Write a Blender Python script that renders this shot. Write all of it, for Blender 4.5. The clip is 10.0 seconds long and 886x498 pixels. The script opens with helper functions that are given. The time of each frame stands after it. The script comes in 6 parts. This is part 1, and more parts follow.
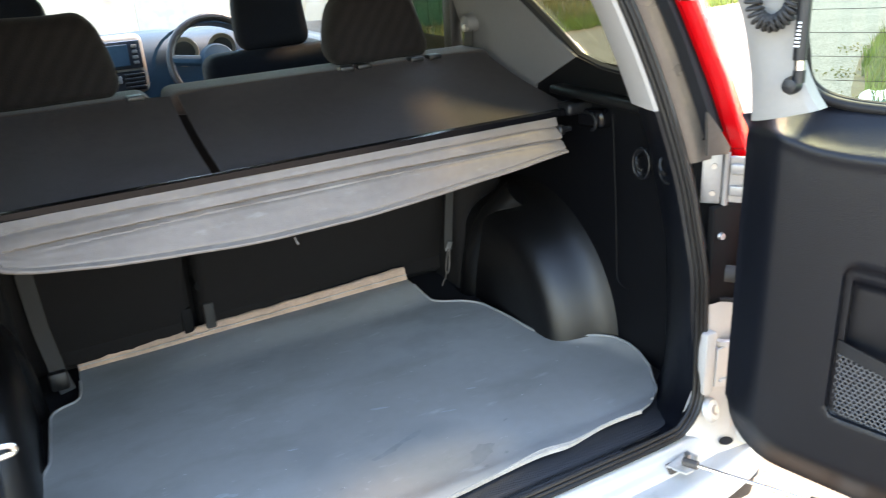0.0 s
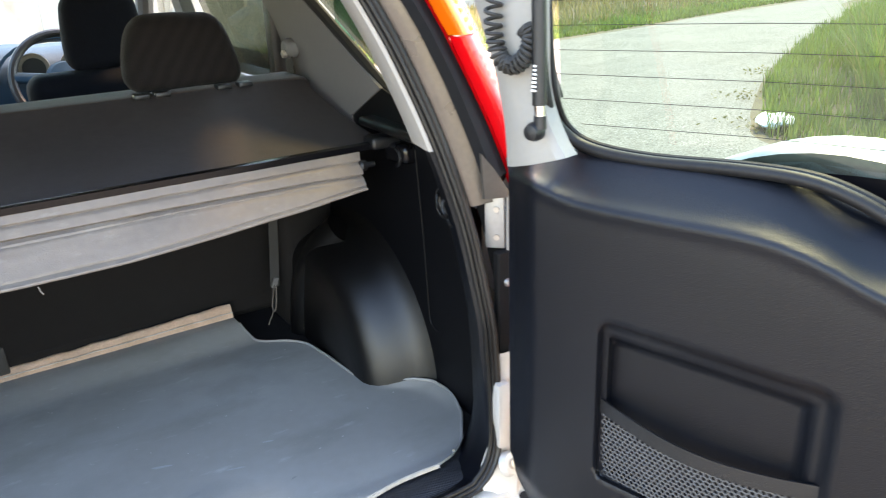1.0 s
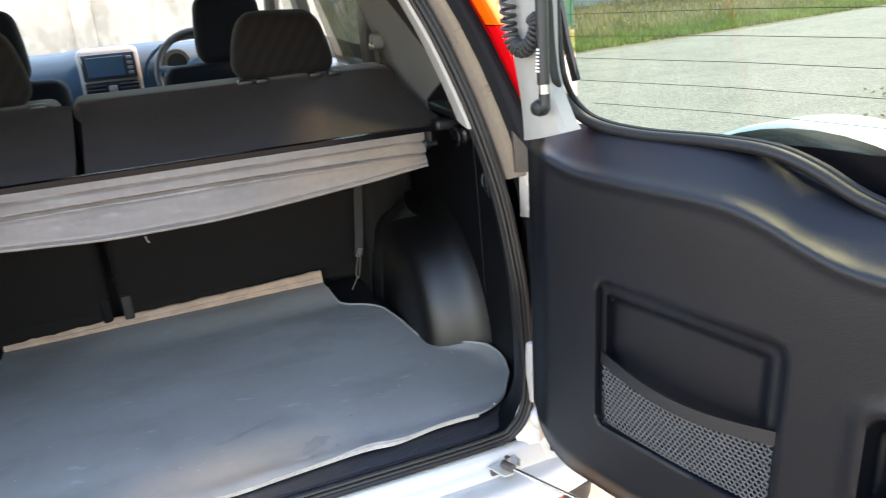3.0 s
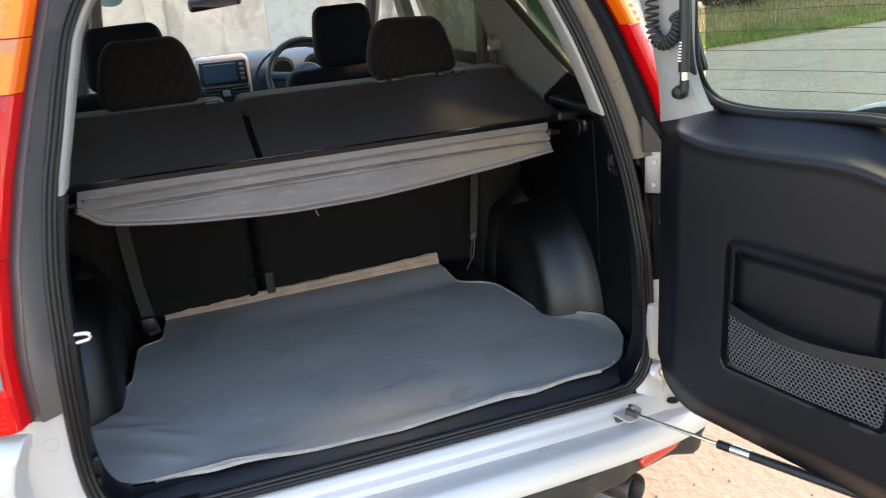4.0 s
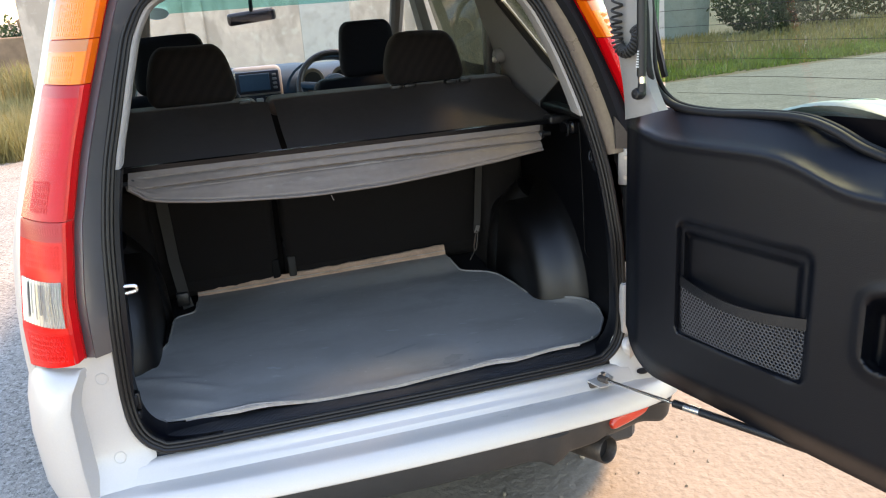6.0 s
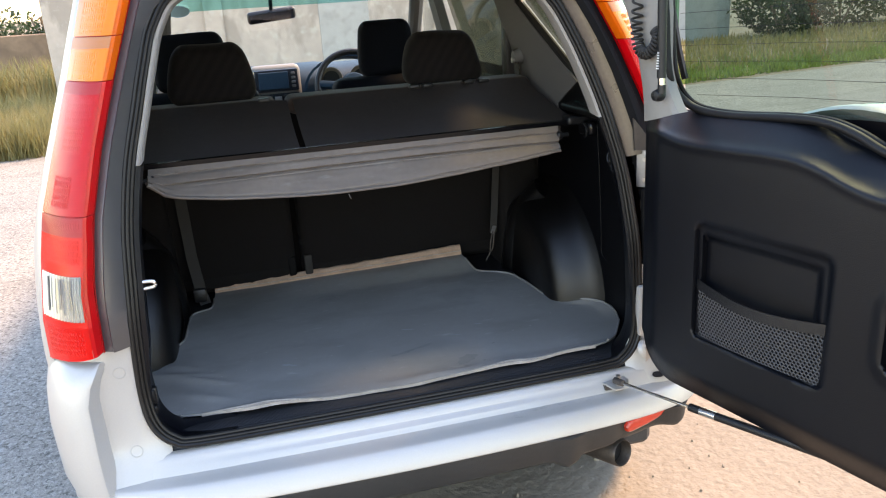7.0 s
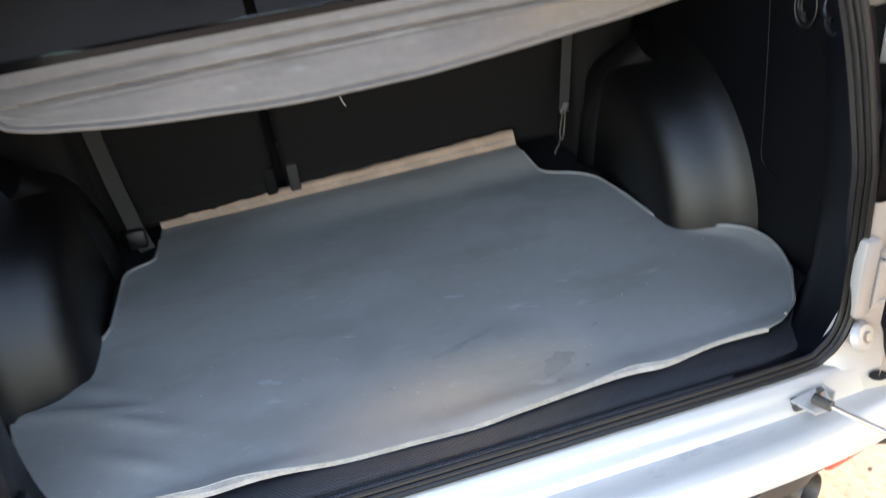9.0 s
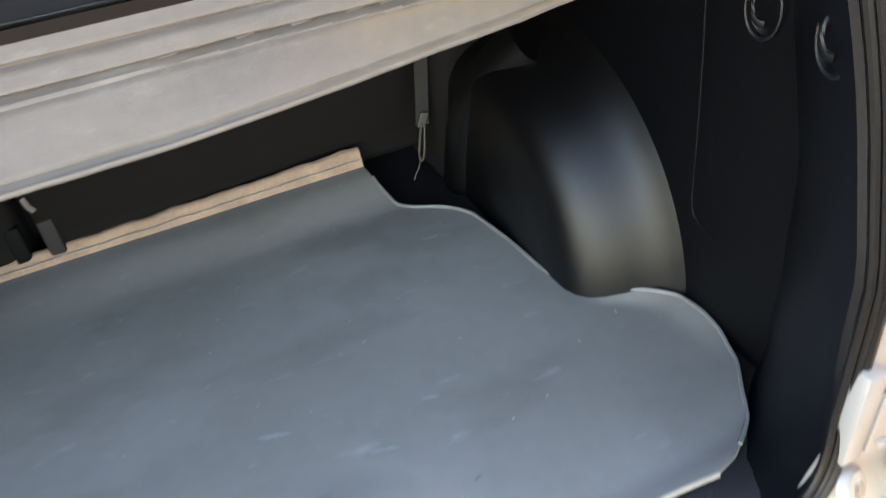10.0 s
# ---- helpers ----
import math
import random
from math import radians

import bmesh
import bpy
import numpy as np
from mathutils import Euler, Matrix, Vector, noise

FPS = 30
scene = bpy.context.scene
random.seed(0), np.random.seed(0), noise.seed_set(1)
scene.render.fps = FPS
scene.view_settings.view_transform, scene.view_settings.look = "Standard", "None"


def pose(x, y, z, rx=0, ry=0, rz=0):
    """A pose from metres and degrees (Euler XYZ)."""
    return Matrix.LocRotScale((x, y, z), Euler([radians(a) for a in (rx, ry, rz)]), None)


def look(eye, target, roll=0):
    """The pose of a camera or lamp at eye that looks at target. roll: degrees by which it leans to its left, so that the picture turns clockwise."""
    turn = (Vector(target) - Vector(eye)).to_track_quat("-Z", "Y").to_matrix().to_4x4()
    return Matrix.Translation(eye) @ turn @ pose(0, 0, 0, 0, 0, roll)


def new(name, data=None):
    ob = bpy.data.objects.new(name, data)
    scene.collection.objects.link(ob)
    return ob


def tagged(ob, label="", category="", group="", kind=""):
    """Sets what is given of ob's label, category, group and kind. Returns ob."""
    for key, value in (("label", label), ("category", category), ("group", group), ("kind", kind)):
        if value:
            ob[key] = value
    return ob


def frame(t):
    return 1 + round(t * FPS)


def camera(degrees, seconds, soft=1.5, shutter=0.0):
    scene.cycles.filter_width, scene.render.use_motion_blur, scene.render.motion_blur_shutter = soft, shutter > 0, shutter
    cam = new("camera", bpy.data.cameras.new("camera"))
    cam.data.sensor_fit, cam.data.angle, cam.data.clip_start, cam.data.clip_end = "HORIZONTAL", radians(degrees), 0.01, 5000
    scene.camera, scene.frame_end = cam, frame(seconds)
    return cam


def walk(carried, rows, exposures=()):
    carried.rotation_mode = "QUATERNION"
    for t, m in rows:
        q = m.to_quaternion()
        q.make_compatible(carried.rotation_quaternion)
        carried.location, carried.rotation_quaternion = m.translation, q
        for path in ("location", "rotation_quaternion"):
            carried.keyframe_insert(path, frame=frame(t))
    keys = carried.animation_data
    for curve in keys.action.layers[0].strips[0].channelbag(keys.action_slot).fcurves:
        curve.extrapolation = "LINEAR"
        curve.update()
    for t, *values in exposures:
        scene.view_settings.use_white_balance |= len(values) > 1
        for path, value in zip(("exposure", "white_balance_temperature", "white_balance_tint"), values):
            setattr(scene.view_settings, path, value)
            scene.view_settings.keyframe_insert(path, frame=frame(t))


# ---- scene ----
cam = camera(59.3, 10.0, 1.1, 0.35)
PATH = [
    (0, (-0.386, -1.012, 1.562), (0.449, 0.644, 0.813), -3.8),
    (0.5, (-0.214, -1.022, 1.555), (0.681, 0.604, 0.811), -3.4),
    (1, (-0.08, -1.06, 1.567), (0.896, 0.528, 0.841), -2.2),
    (1.5, (-0.019, -1.155, 1.567), (0.931, 0.446, 0.836), -2.3),
    (2, (0.022, -1.162, 1.578), (0.961, 0.45, 0.857), -1.8),
    (2.5, (0.024, -1.217, 1.57), (0.926, 0.408, 0.83), -2.6),
    (3, (-0.007, -1.293, 1.562), (0.661, 0.452, 0.849), -3.8),
    (4.5, (-0.345, -1.546, 1.583), (0.2, 0.262, 0.922), -4.8),
    (5, (-0.299, -1.66, 1.587), (0.215, 0.168, 0.958), -4.6),
    (5.5, (-0.283, -1.724, 1.562), (0.228, 0.105, 0.936), -4.1),
    (7, (-0.286, -1.724, 1.561), (0.175, 0.12, 0.938), -3.6),
    (7.5, (-0.311, -1.529, 1.558), (0.142, 0.313, 0.925), -3.1),
    (8, (-0.306, -1.348, 1.542), (0.133, 0.457, 0.802), -4.6),
    (8.5, (-0.198, -1.119, 1.549), (0.185, 0.688, 0.781), -6.0),
    (9, (-0.137, -0.844, 1.475), (0.202, 0.824, 0.426), -8.0),
    (9.5, (-0.077, -0.592, 1.428), (0.523, 0.887, 0.223), -4.8),
    (10, (0.094, -0.395, 1.415), (0.656, 1.088, 0.198), -6.7),
]
EXPOSURES = [(0.0, 3.68, 8700, 15), (1.0, 3.67, 9000, 17), (2.5, 3.6, 9100, 18), (3.0, 3.5, 9200, 19), (4.5, 2.6, 9000, 18), (5.5, 2.6, 9000, 19), (7.0, 2.57, 9000, 19), (7.5, 2.65, 8900, 18), (8.5, 2.8, 8800, 18), (9.0, 3.28, 9300, 18), (9.25, 3.12, 9300, 18), (9.5, 3.25, 9200, 18), (10.0, 3.7, 10000, 17)]
walk(cam, [(t, look(eye, target, roll)) for t, eye, target, roll in PATH], EXPOSURES)

# ---- world, sun ----
SUN_EL, SUN_AZ = radians(50), radians(63)      # azimuth clockwise from +y
world = bpy.data.worlds.new("world")
scene.world = world
world.use_nodes = True
wn = world.node_tree.nodes
sky = wn.new("ShaderNodeTexSky")
sky.sky_type, sky.sun_disc = 'NISHITA', False
sky.sun_elevation, sky.sun_rotation = SUN_EL, SUN_AZ
sky.air_density, sky.dust_density, sky.ozone_density = 1.3, 0.2, 5.0
world.node_tree.links.new(sky.outputs[0], wn["Background"].inputs[0])
wn["Background"].inputs[1].default_value = 0.15
sun_data = bpy.data.lights.new("sun", 'SUN')
sun_data.energy, sun_data.angle, sun_data.color = 1.6, radians(12), (1.0, 0.78, 0.56)
sun_ob = new("sun", sun_data)
sd = Vector((math.sin(SUN_AZ) * math.cos(SUN_EL), math.cos(SUN_AZ) * math.cos(SUN_EL), math.sin(SUN_EL)))
sun_ob.matrix_world = look(sd * 30, (0, 0, 0))


# ---- materials ----
def mat(name, color, rough=0.5, metal=0.0, vary=0.15, scale=6.0, fine=60.0, bump=0.0, bump_scale=200.0, coat=0.0,
        second=None, sheen=0.0, spec=0.5, rvary=0.1, stretch=(1, 1, 1), relief=0.002):
    """Principled surface with colour drift at two scales, a roughness drift and fine relief."""
    m = bpy.data.materials.new(name)
    m.use_nodes = True
    nt = m.node_tree
    b = nt.nodes["Principled BSDF"]
    tc = nt.nodes.new("ShaderNodeTexCoord")
    mp = nt.nodes.new("ShaderNodeMapping")
    mp.inputs["Scale"].default_value = stretch
    nt.links.new(tc.outputs["Object"], mp.inputs[0])

    def noise_at(s, d=4.0):
        n = nt.nodes.new("ShaderNodeTexNoise")
        n.inputs["Scale"].default_value, n.inputs["Detail"].default_value = s, d
        nt.links.new(mp.outputs[0], n.inputs["Vector"])
        return n.outputs["Fac"]
    big, small = noise_at(scale), noise_at(fine)
    mix1 = nt.nodes.new("ShaderNodeMix")
    mix1.data_type = 'RGBA'
    c = Vector(color)
    lo = second if second else tuple(c * (1 - vary))
    ramp = nt.nodes.new("ShaderNodeMapRange")
    ramp.inputs[1].default_value, ramp.inputs[2].default_value = 0.35, 0.65
    nt.links.new(big, ramp.inputs[0])
    nt.links.new(ramp.outputs[0], mix1.inputs[0])
    mix1.inputs[6].default_value, mix1.inputs[7].default_value = (*lo, 1), (*color, 1)
    mul = nt.nodes.new("ShaderNodeMix")
    mul.data_type, mul.blend_type = 'RGBA', 'MULTIPLY'
    mul.inputs[0].default_value = 1.0
    r2 = nt.nodes.new("ShaderNodeMapRange")
    r2.inputs[3].default_value, r2.inputs[4].default_value = 1 - vary, 1 + vary
    nt.links.new(small, r2.inputs[0])
    nt.links.new(mix1.outputs[2], mul.inputs[6])
    nt.links.new(r2.outputs[0], mul.inputs[7])
    nt.links.new(mul.outputs[2], b.inputs["Base Color"])
    r3 = nt.nodes.new("ShaderNodeMapRange")
    r3.inputs[3].default_value, r3.inputs[4].default_value = max(0.02, rough - rvary), min(1, rough + rvary)
    nt.links.new(big, r3.inputs[0])
    nt.links.new(r3.outputs[0], b.inputs["Roughness"])
    b.inputs["Metallic"].default_value = metal
    b.inputs["Coat Weight"].default_value = coat
    b.inputs["Coat Roughness"].default_value = 0.05
    b.inputs["Sheen Weight"].default_value = sheen
    b.inputs["Specular IOR Level"].default_value = spec
    if bump:
        bp = nt.nodes.new("ShaderNodeBump")
        bp.inputs["Strength"].default_value, bp.inputs["Distance"].default_value = bump, relief
        nt.links.new(noise_at(bump_scale, 3.0), bp.inputs["Height"])
        nt.links.new(bp.outputs[0], b.inputs["Normal"])
    return m


def glass(name, tint=(1, 1, 1), gloss=0.7, dirt=0.04, base=0.045):
    """A thin pane: clear with a tint, a Fresnel sheen and a little dust."""
    m = bpy.data.materials.new(name)
    m.use_nodes = True
    nt = m.node_tree
    nt.nodes.remove(nt.nodes["Principled BSDF"])
    out = nt.nodes["Material Output"]
    tr, gl, df = nt.nodes.new("ShaderNodeBsdfTransparent"), nt.nodes.new("ShaderNodeBsdfGlossy"), nt.nodes.new("ShaderNodeBsdfDiffuse")
    tr.inputs[0].default_value = (*tint, 1)
    gl.inputs["Roughness"].default_value = 0.03
    df.inputs[0].default_value = (0.6, 0.58, 0.52, 1)
    lw = nt.nodes.new("ShaderNodeLayerWeight")
    pw, fr = nt.nodes.new("ShaderNodeMath"), nt.nodes.new("ShaderNodeMapRange")
    pw.operation = 'POWER'
    pw.inputs[1].default_value = 4.5
    nt.links.new(lw.outputs["Facing"], pw.inputs[0])
    nt.links.new(pw.outputs[0], fr.inputs[0])
    fr.inputs[3].default_value, fr.inputs[4].default_value = base, gloss
    m1, m2 = nt.nodes.new("ShaderNodeMixShader"), nt.nodes.new("ShaderNodeMixShader")
    nt.links.new(fr.outputs[0], m1.inputs[0])
    nt.links.new(tr.outputs[0], m1.inputs[1])
    nt.links.new(gl.outputs[0], m1.inputs[2])
    tc, ns, rg = nt.nodes.new("ShaderNodeTexCoord"), nt.nodes.new("ShaderNodeTexNoise"), nt.nodes.new("ShaderNodeMapRange")
    ns.inputs["Scale"].default_value = 9
    nt.links.new(tc.outputs["Object"], ns.inputs["Vector"])
    nt.links.new(ns.outputs["Fac"], rg.inputs[0])
    rg.inputs[1].default_value, rg.inputs[2].default_value, rg.inputs[4].default_value = 0.35, 0.8, dirt * 2
    nt.links.new(rg.outputs[0], m2.inputs[0])
    nt.links.new(m1.outputs[0], m2.inputs[1])
    nt.links.new(df.outputs[0], m2.inputs[2])
    nt.links.new(m2.outputs[0], out.inputs[0])
    return m


M_SILVER = mat("silver_paint", (0.485, 0.466, 0.443), 0.43, 0.3, 0.05, 3, 300, coat=0.25, rvary=0.06)
# silver paint with shade put into its colour, for the upper hinge and dimples
M_SILVER_SHADED = mat("silver_paint_shaded", (0.27, 0.265, 0.26), 0.42, 0.4, 0.12, 8, 120, rvary=0.1)
M_BLACK = mat("black_plastic", (0.0055, 0.006, 0.0075), 0.38, 0, 0.15, 5, 90, 0.35, 900, rvary=0.05, spec=0.5)
# black plastic with the sky's blue reflection put into its colour
M_PANEL = mat("black_plastic_sky_tinted", (0.0016, 0.0024, 0.0048), 0.36, 0, 0.15, 5, 90, 0.3, 900, rvary=0.04, spec=0.34)
M_BLACK_TRIM = mat("black_side_trim", (0.0030, 0.0029, 0.0032), 0.34, 0, 0.15, 5, 90, 0.25, 900, rvary=0.04, spec=0.42)
# darker, duller copy of the side trim, with the wall's shade in it
M_SIDE = mat("black_side_wall_shaded", (0.0020, 0.0022, 0.0032), 0.42, 0, 0.15, 5, 90, 0.5, 700, rvary=0.05, spec=0.22)
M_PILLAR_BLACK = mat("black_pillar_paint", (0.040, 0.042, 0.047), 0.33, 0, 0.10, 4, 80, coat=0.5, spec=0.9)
M_GLOSS_BAR = mat("gloss_black_bar", (0.004, 0.004, 0.005), 0.2, 0, 0.1, 8, 80, rvary=0.05, spec=0.24)
M_SEAL = mat("seal_rubber", (0.0085, 0.0078, 0.0076), 0.42, 0, 0.25, 10, 80, 0.2, 200, spec=0.36)
M_BUMPER_BLACK = mat("grained_bumper_plastic", (0.03, 0.03, 0.031), 0.6, 0, 0.2, 5, 80, 0.4, 500)
M_RUBBER = mat("rubber", (0.008, 0.008, 0.009), 0.55, 0, 0.25, 10, 80, 0.2, 200, spec=0.3)
M_GREY_TRIM = mat("grey_trim", (0.235, 0.222, 0.205), 0.55, 0, 0.06, 5, 120, 0.3, 800)
M_PILLAR_GREY = mat("light_pillar_trim", (0.33, 0.31, 0.292), 0.5, 0, 0.06, 5, 120, 0.3, 800)
M_GREY_DARK = mat("grey_pillar_trim", (0.115, 0.113, 0.113), 0.65, 0, 0.08, 5, 120, 0.35, 700)
M_MAT = mat("vinyl_mat", (0.268, 0.264, 0.254), 0.42, 0, 0.08, 2.2, 40, 0.15, 260, second=(0.215, 0.208, 0.196), rvary=0.08, spec=0.42)
M_MAT_BACK = mat("felt_backing", (0.40, 0.34, 0.29), 0.95, 0, 0.25, 20, 160, 0.6, 300)
M_FELT = mat("tan_felt_roll", (0.46, 0.30, 0.215), 0.95, 0, 0.2, 20, 160, 0.6, 300)
M_FLAP = mat("grey_flap_vinyl", (0.176, 0.142, 0.120), 0.6, 0, 0.14, 7, 60, 0.3, 500)
M_SHEET = mat("black_cover_vinyl", (0.040, 0.0335, 0.0328), 0.66, 0, 0.25, 4, 60, 0.4, 600, spec=0.3)
M_SEAT = mat("seat_velvet", (0.012, 0.010, 0.0095), 0.9, 0, 0.3, 12, 100, 0.5, 400, sheen=0.1)
def striped(name, c0, c1):
    """Velvet with broad slanting ribs."""
    m = mat(name, c0, 0.9, 0, 0.25, 14, 110, 0.5, 400, sheen=0.04, spec=0.25)
    nt = m.node_tree
    bs = nt.nodes["Principled BSDF"]
    old = bs.inputs["Base Color"].links[0].from_socket
    tc, wv, mx = nt.nodes.new("ShaderNodeTexCoord"), nt.nodes.new("ShaderNodeTexWave"), nt.nodes.new("ShaderNodeMix")
    rot = nt.nodes.new("ShaderNodeMapping")
    rot.inputs["Rotation"].default_value = (0, radians(-35), 0)
    wv.inputs["Scale"].default_value, wv.inputs["Distortion"].default_value, wv.inputs["Detail Scale"].default_value = 11, 1.5, 3
    mx.data_type, mx.blend_type = 'RGBA', 'MIX'
    nt.links.new(tc.outputs["Object"], rot.inputs[0])
    nt.links.new(rot.outputs[0], wv.inputs["Vector"])
    nt.links.new(wv.outputs["Fac"], mx.inputs[0])
    nt.links.new(old, mx.inputs[6])
    mx.inputs[7].default_value = (*c1, 1)
    nt.links.new(mx.outputs[2], bs.inputs["Base Color"])
    return m


M_HEAD = striped("ribbed_velvet", (0.0060, 0.0044, 0.0046), (0.0090, 0.0066, 0.0066))
M_SEAT_BROWN = mat("worn_brown_velvet", (0.050, 0.031, 0.024), 0.9, 0, 0.3, 14, 90, 0.5, 400, sheen=0.1)
M_SEAT_BACK = mat("seat_back_carpet", (0.0058, 0.0043, 0.0042), 0.9, 0, 0.3, 14, 120, 0.5, 500, spec=0.3)
M_SEAT_NAVY = mat("navy_front_seat", (0.0038, 0.0050, 0.0110), 0.85, 0, 0.3, 9, 90, 0.5, 400, spec=0.2)
M_DASH = mat("blue_grey_dash", (0.020, 0.052, 0.084), 0.6, 0, 0.12, 5, 100, 0.3, 600, spec=0.2)
M_BELT = mat("belt_webbing", (0.024, 0.0225, 0.021), 0.75, 0, 0.15, 30, 300, 0.5, 900)
# for matt black parts, and where shade is put in as black
M_DEEP = mat("matt_black_and_shade", (0.006, 0.006, 0.0065), 0.75, 0, 0.2, 8, 80, spec=0.12)
# flange colour, browner and darker than the body's silver paint
M_FLANGE = mat("brown_grey_body_flange", (0.120, 0.105, 0.092), 0.30, 0.6, 0.15, 8, 120)
M_SILL = mat("grained_sill", (0.016, 0.017, 0.02), 0.45, 0, 0.15, 5, 90, 0.9, 350)
M_CHROME = mat("bright_metal", (0.72, 0.71, 0.69), 0.22, 1.0, 0.08, 20, 150, rvary=0.08)
M_STEEL = mat("dull_steel", (0.42, 0.40, 0.38), 0.38, 0.9, 0.2, 30, 150)
M_SCREEN = mat("dark_screen", (0.03, 0.034, 0.042), 0.12, 0, 0.05, 5, 50, coat=0.6)
M_RUST = mat("rusty_exhaust", (0.12, 0.10, 0.085), 0.5, 0.7, 0.35, 25, 120)
M_RED = mat("red_lens_inner", (0.70, 0.004, 0.003), 0.2, 0, 0.06, 14, 120, spec=0.16)
M_DARKRED = mat("deep_red_lens_inner", (0.56, 0.004, 0.007), 0.2, 0, 0.06, 14, 120, spec=0.16)
M_SMOKE_RED = mat("unlit_red_lens", (0.42, 0.026, 0.030), 0.3, 0, 0.06, 14, 120, spec=0.10)
M_SMOKE_AMBER = mat("unlit_amber_lens", (0.50, 0.19, 0.085), 0.3, 0, 0.06, 14, 120, spec=0.10)
M_ORANGE = mat("amber_lens_inner", (0.84, 0.20, 0.012), 0.16, 0, 0.06, 14, 120, spec=0.26)
# amber darkened as shade for the lamp's narrow face
M_AMBER_SHADED = mat("amber_lens_side_shaded", (0.66, 0.10, 0.006), 0.4, 0, 0.04, 9, 120, spec=0.06)
M_CLEAR_IN = mat("reversing_lens_inner", (0.42, 0.42, 0.42), 0.12, 0.5, 0.1, 20, 120)
M_REFLECT = mat("red_reflector", (0.62, 0.035, 0.015), 0.18, 0, 0.1, 30, 300, 0.5, 500, coat=0.6)
# white with the reflected blue of the sky put into the colour
M_WHITE = mat("white_paint_sky_tinted", (0.64, 0.74, 0.82), 0.25, 0, 0.06, 6, 60, coat=0.6)
M_STICKER = mat("sticker", (0.42, 0.70, 0.80), 0.5, 0, 0.1)
M_LABEL = mat("printed_label", (0.7, 0.7, 0.68), 0.5, 0, 0.1)
M_DIAL = mat("dial_face", (0.24, 0.19, 0.145), 0.5, 0, 0.1)
M_ZINC = mat("zinc_plate", (0.46, 0.45, 0.43), 0.38, 0.5, 0.15, 25, 150)
M_GRIME = mat("grimy_steel", (0.10, 0.085, 0.075), 0.55, 0.5, 0.3, 40, 200)
M_SPECK = mat("pale_scuff", (0.42, 0.42, 0.40), 0.8, 0, 0.2)
M_RUBBED = mat("rubbed_vinyl", (0.285, 0.30, 0.30), 0.5, 0, 0.15, 40, 200)
M_STAIN = mat("damp_stain", (0.195, 0.195, 0.19), 0.5, 0, 0.2)
M_GLASS = glass("clear_glass", (0.95, 0.97, 0.95), dirt=0.008)
M_FRIT = mat("black_enamel", (0.003, 0.003, 0.004), 0.25, 0, 0.1, spec=0.05)
M_GLASS_REAR = glass("rear_glass", (0.285, 0.405, 0.375), dirt=0.025)
M_GLASS_TINT = glass("side_glass", (0.40, 0.43, 0.37), dirt=0.02)
M_BAND = glass("teal_sun_band", (0.30, 0.72, 0.70), dirt=0.02)
M_LENS = glass("lens_shell", (1, 1, 1), 0.18, 0.001, 0.012)
M_ASPHALT = mat("worn_asphalt", (0.275, 0.252, 0.222), 0.9, 0, 0.6, 0.9, 55, 1.0, 55, second=(0.226, 0.208, 0.185), relief=0.010)
M_DIRT = mat("sandy_ground", (0.235, 0.195, 0.150), 0.95, 0, 0.25, 1.6, 45, 1.0, 28, second=(0.195, 0.160, 0.120), relief=0.012)
M_SOIL = mat("earth", (0.21, 0.16, 0.108), 0.95, 0, 0.3, 0.6, 8, 1.0, 30, second=(0.145, 0.123, 0.075))
M_GRASS = mat("green_grass", (0.215, 0.285, 0.070), 0.6, 0, 0.35, 1.2, 9, second=(0.15, 0.20, 0.05))
M_STRAW = mat("dry_grass", (0.31, 0.26, 0.12), 0.7, 0, 0.3, 1.2, 9, second=(0.20, 0.185, 0.07))
M_BUSH = mat("dark_foliage", (0.045, 0.075, 0.028), 0.6, 0, 0.35, 2.0, 9, second=(0.03, 0.05, 0.02))
M_WALL = mat("stained_render", (0.54, 0.445, 0.365), 0.9, 0, 0.22, 0.7, 6, 0.6, 25, second=(0.42, 0.343, 0.28))
M_PATCH = mat("pale_plaster", (0.42, 0.40, 0.36), 0.9, 0, 0.10, 1.5, 12, 0.5, 30)
M_BRICK = mat("brown_bank", (0.30, 0.20, 0.13), 0.95, 0, 0.35, 1.5, 7, 1.0, 12)
M_GREEN = mat("green_gate_paint", (0.035, 0.125, 0.058), 0.5, 0, 0.2, 2, 20)
M_POLE = mat("concrete_pole", (0.55, 0.50, 0.43), 0.85, 0, 0.12, 2, 20, 0.4, 40)
M_LITTER = mat("white_plastic_bag", (0.78, 0.80, 0.83), 0.5, 0, 0.1)


def thin_leaf(m, share=0.45):
    """Lets part of the light through, as blades and leaves do."""
    nt = m.node_tree
    bs = nt.nodes["Principled BSDF"]
    tl, mx = nt.nodes.new("ShaderNodeBsdfTranslucent"), nt.nodes.new("ShaderNodeMixShader")
    nt.links.new(bs.inputs["Base Color"].links[0].from_socket, tl.inputs[0])
    mx.inputs[0].default_value = share
    nt.links.new(bs.outputs[0], mx.inputs[1])
    nt.links.new(tl.outputs[0], mx.inputs[2])
    nt.links.new(mx.outputs[0], nt.nodes["Material Output"].inputs[0])


for m_ in (M_GRASS, M_STRAW, M_BUSH):
    thin_leaf(m_)


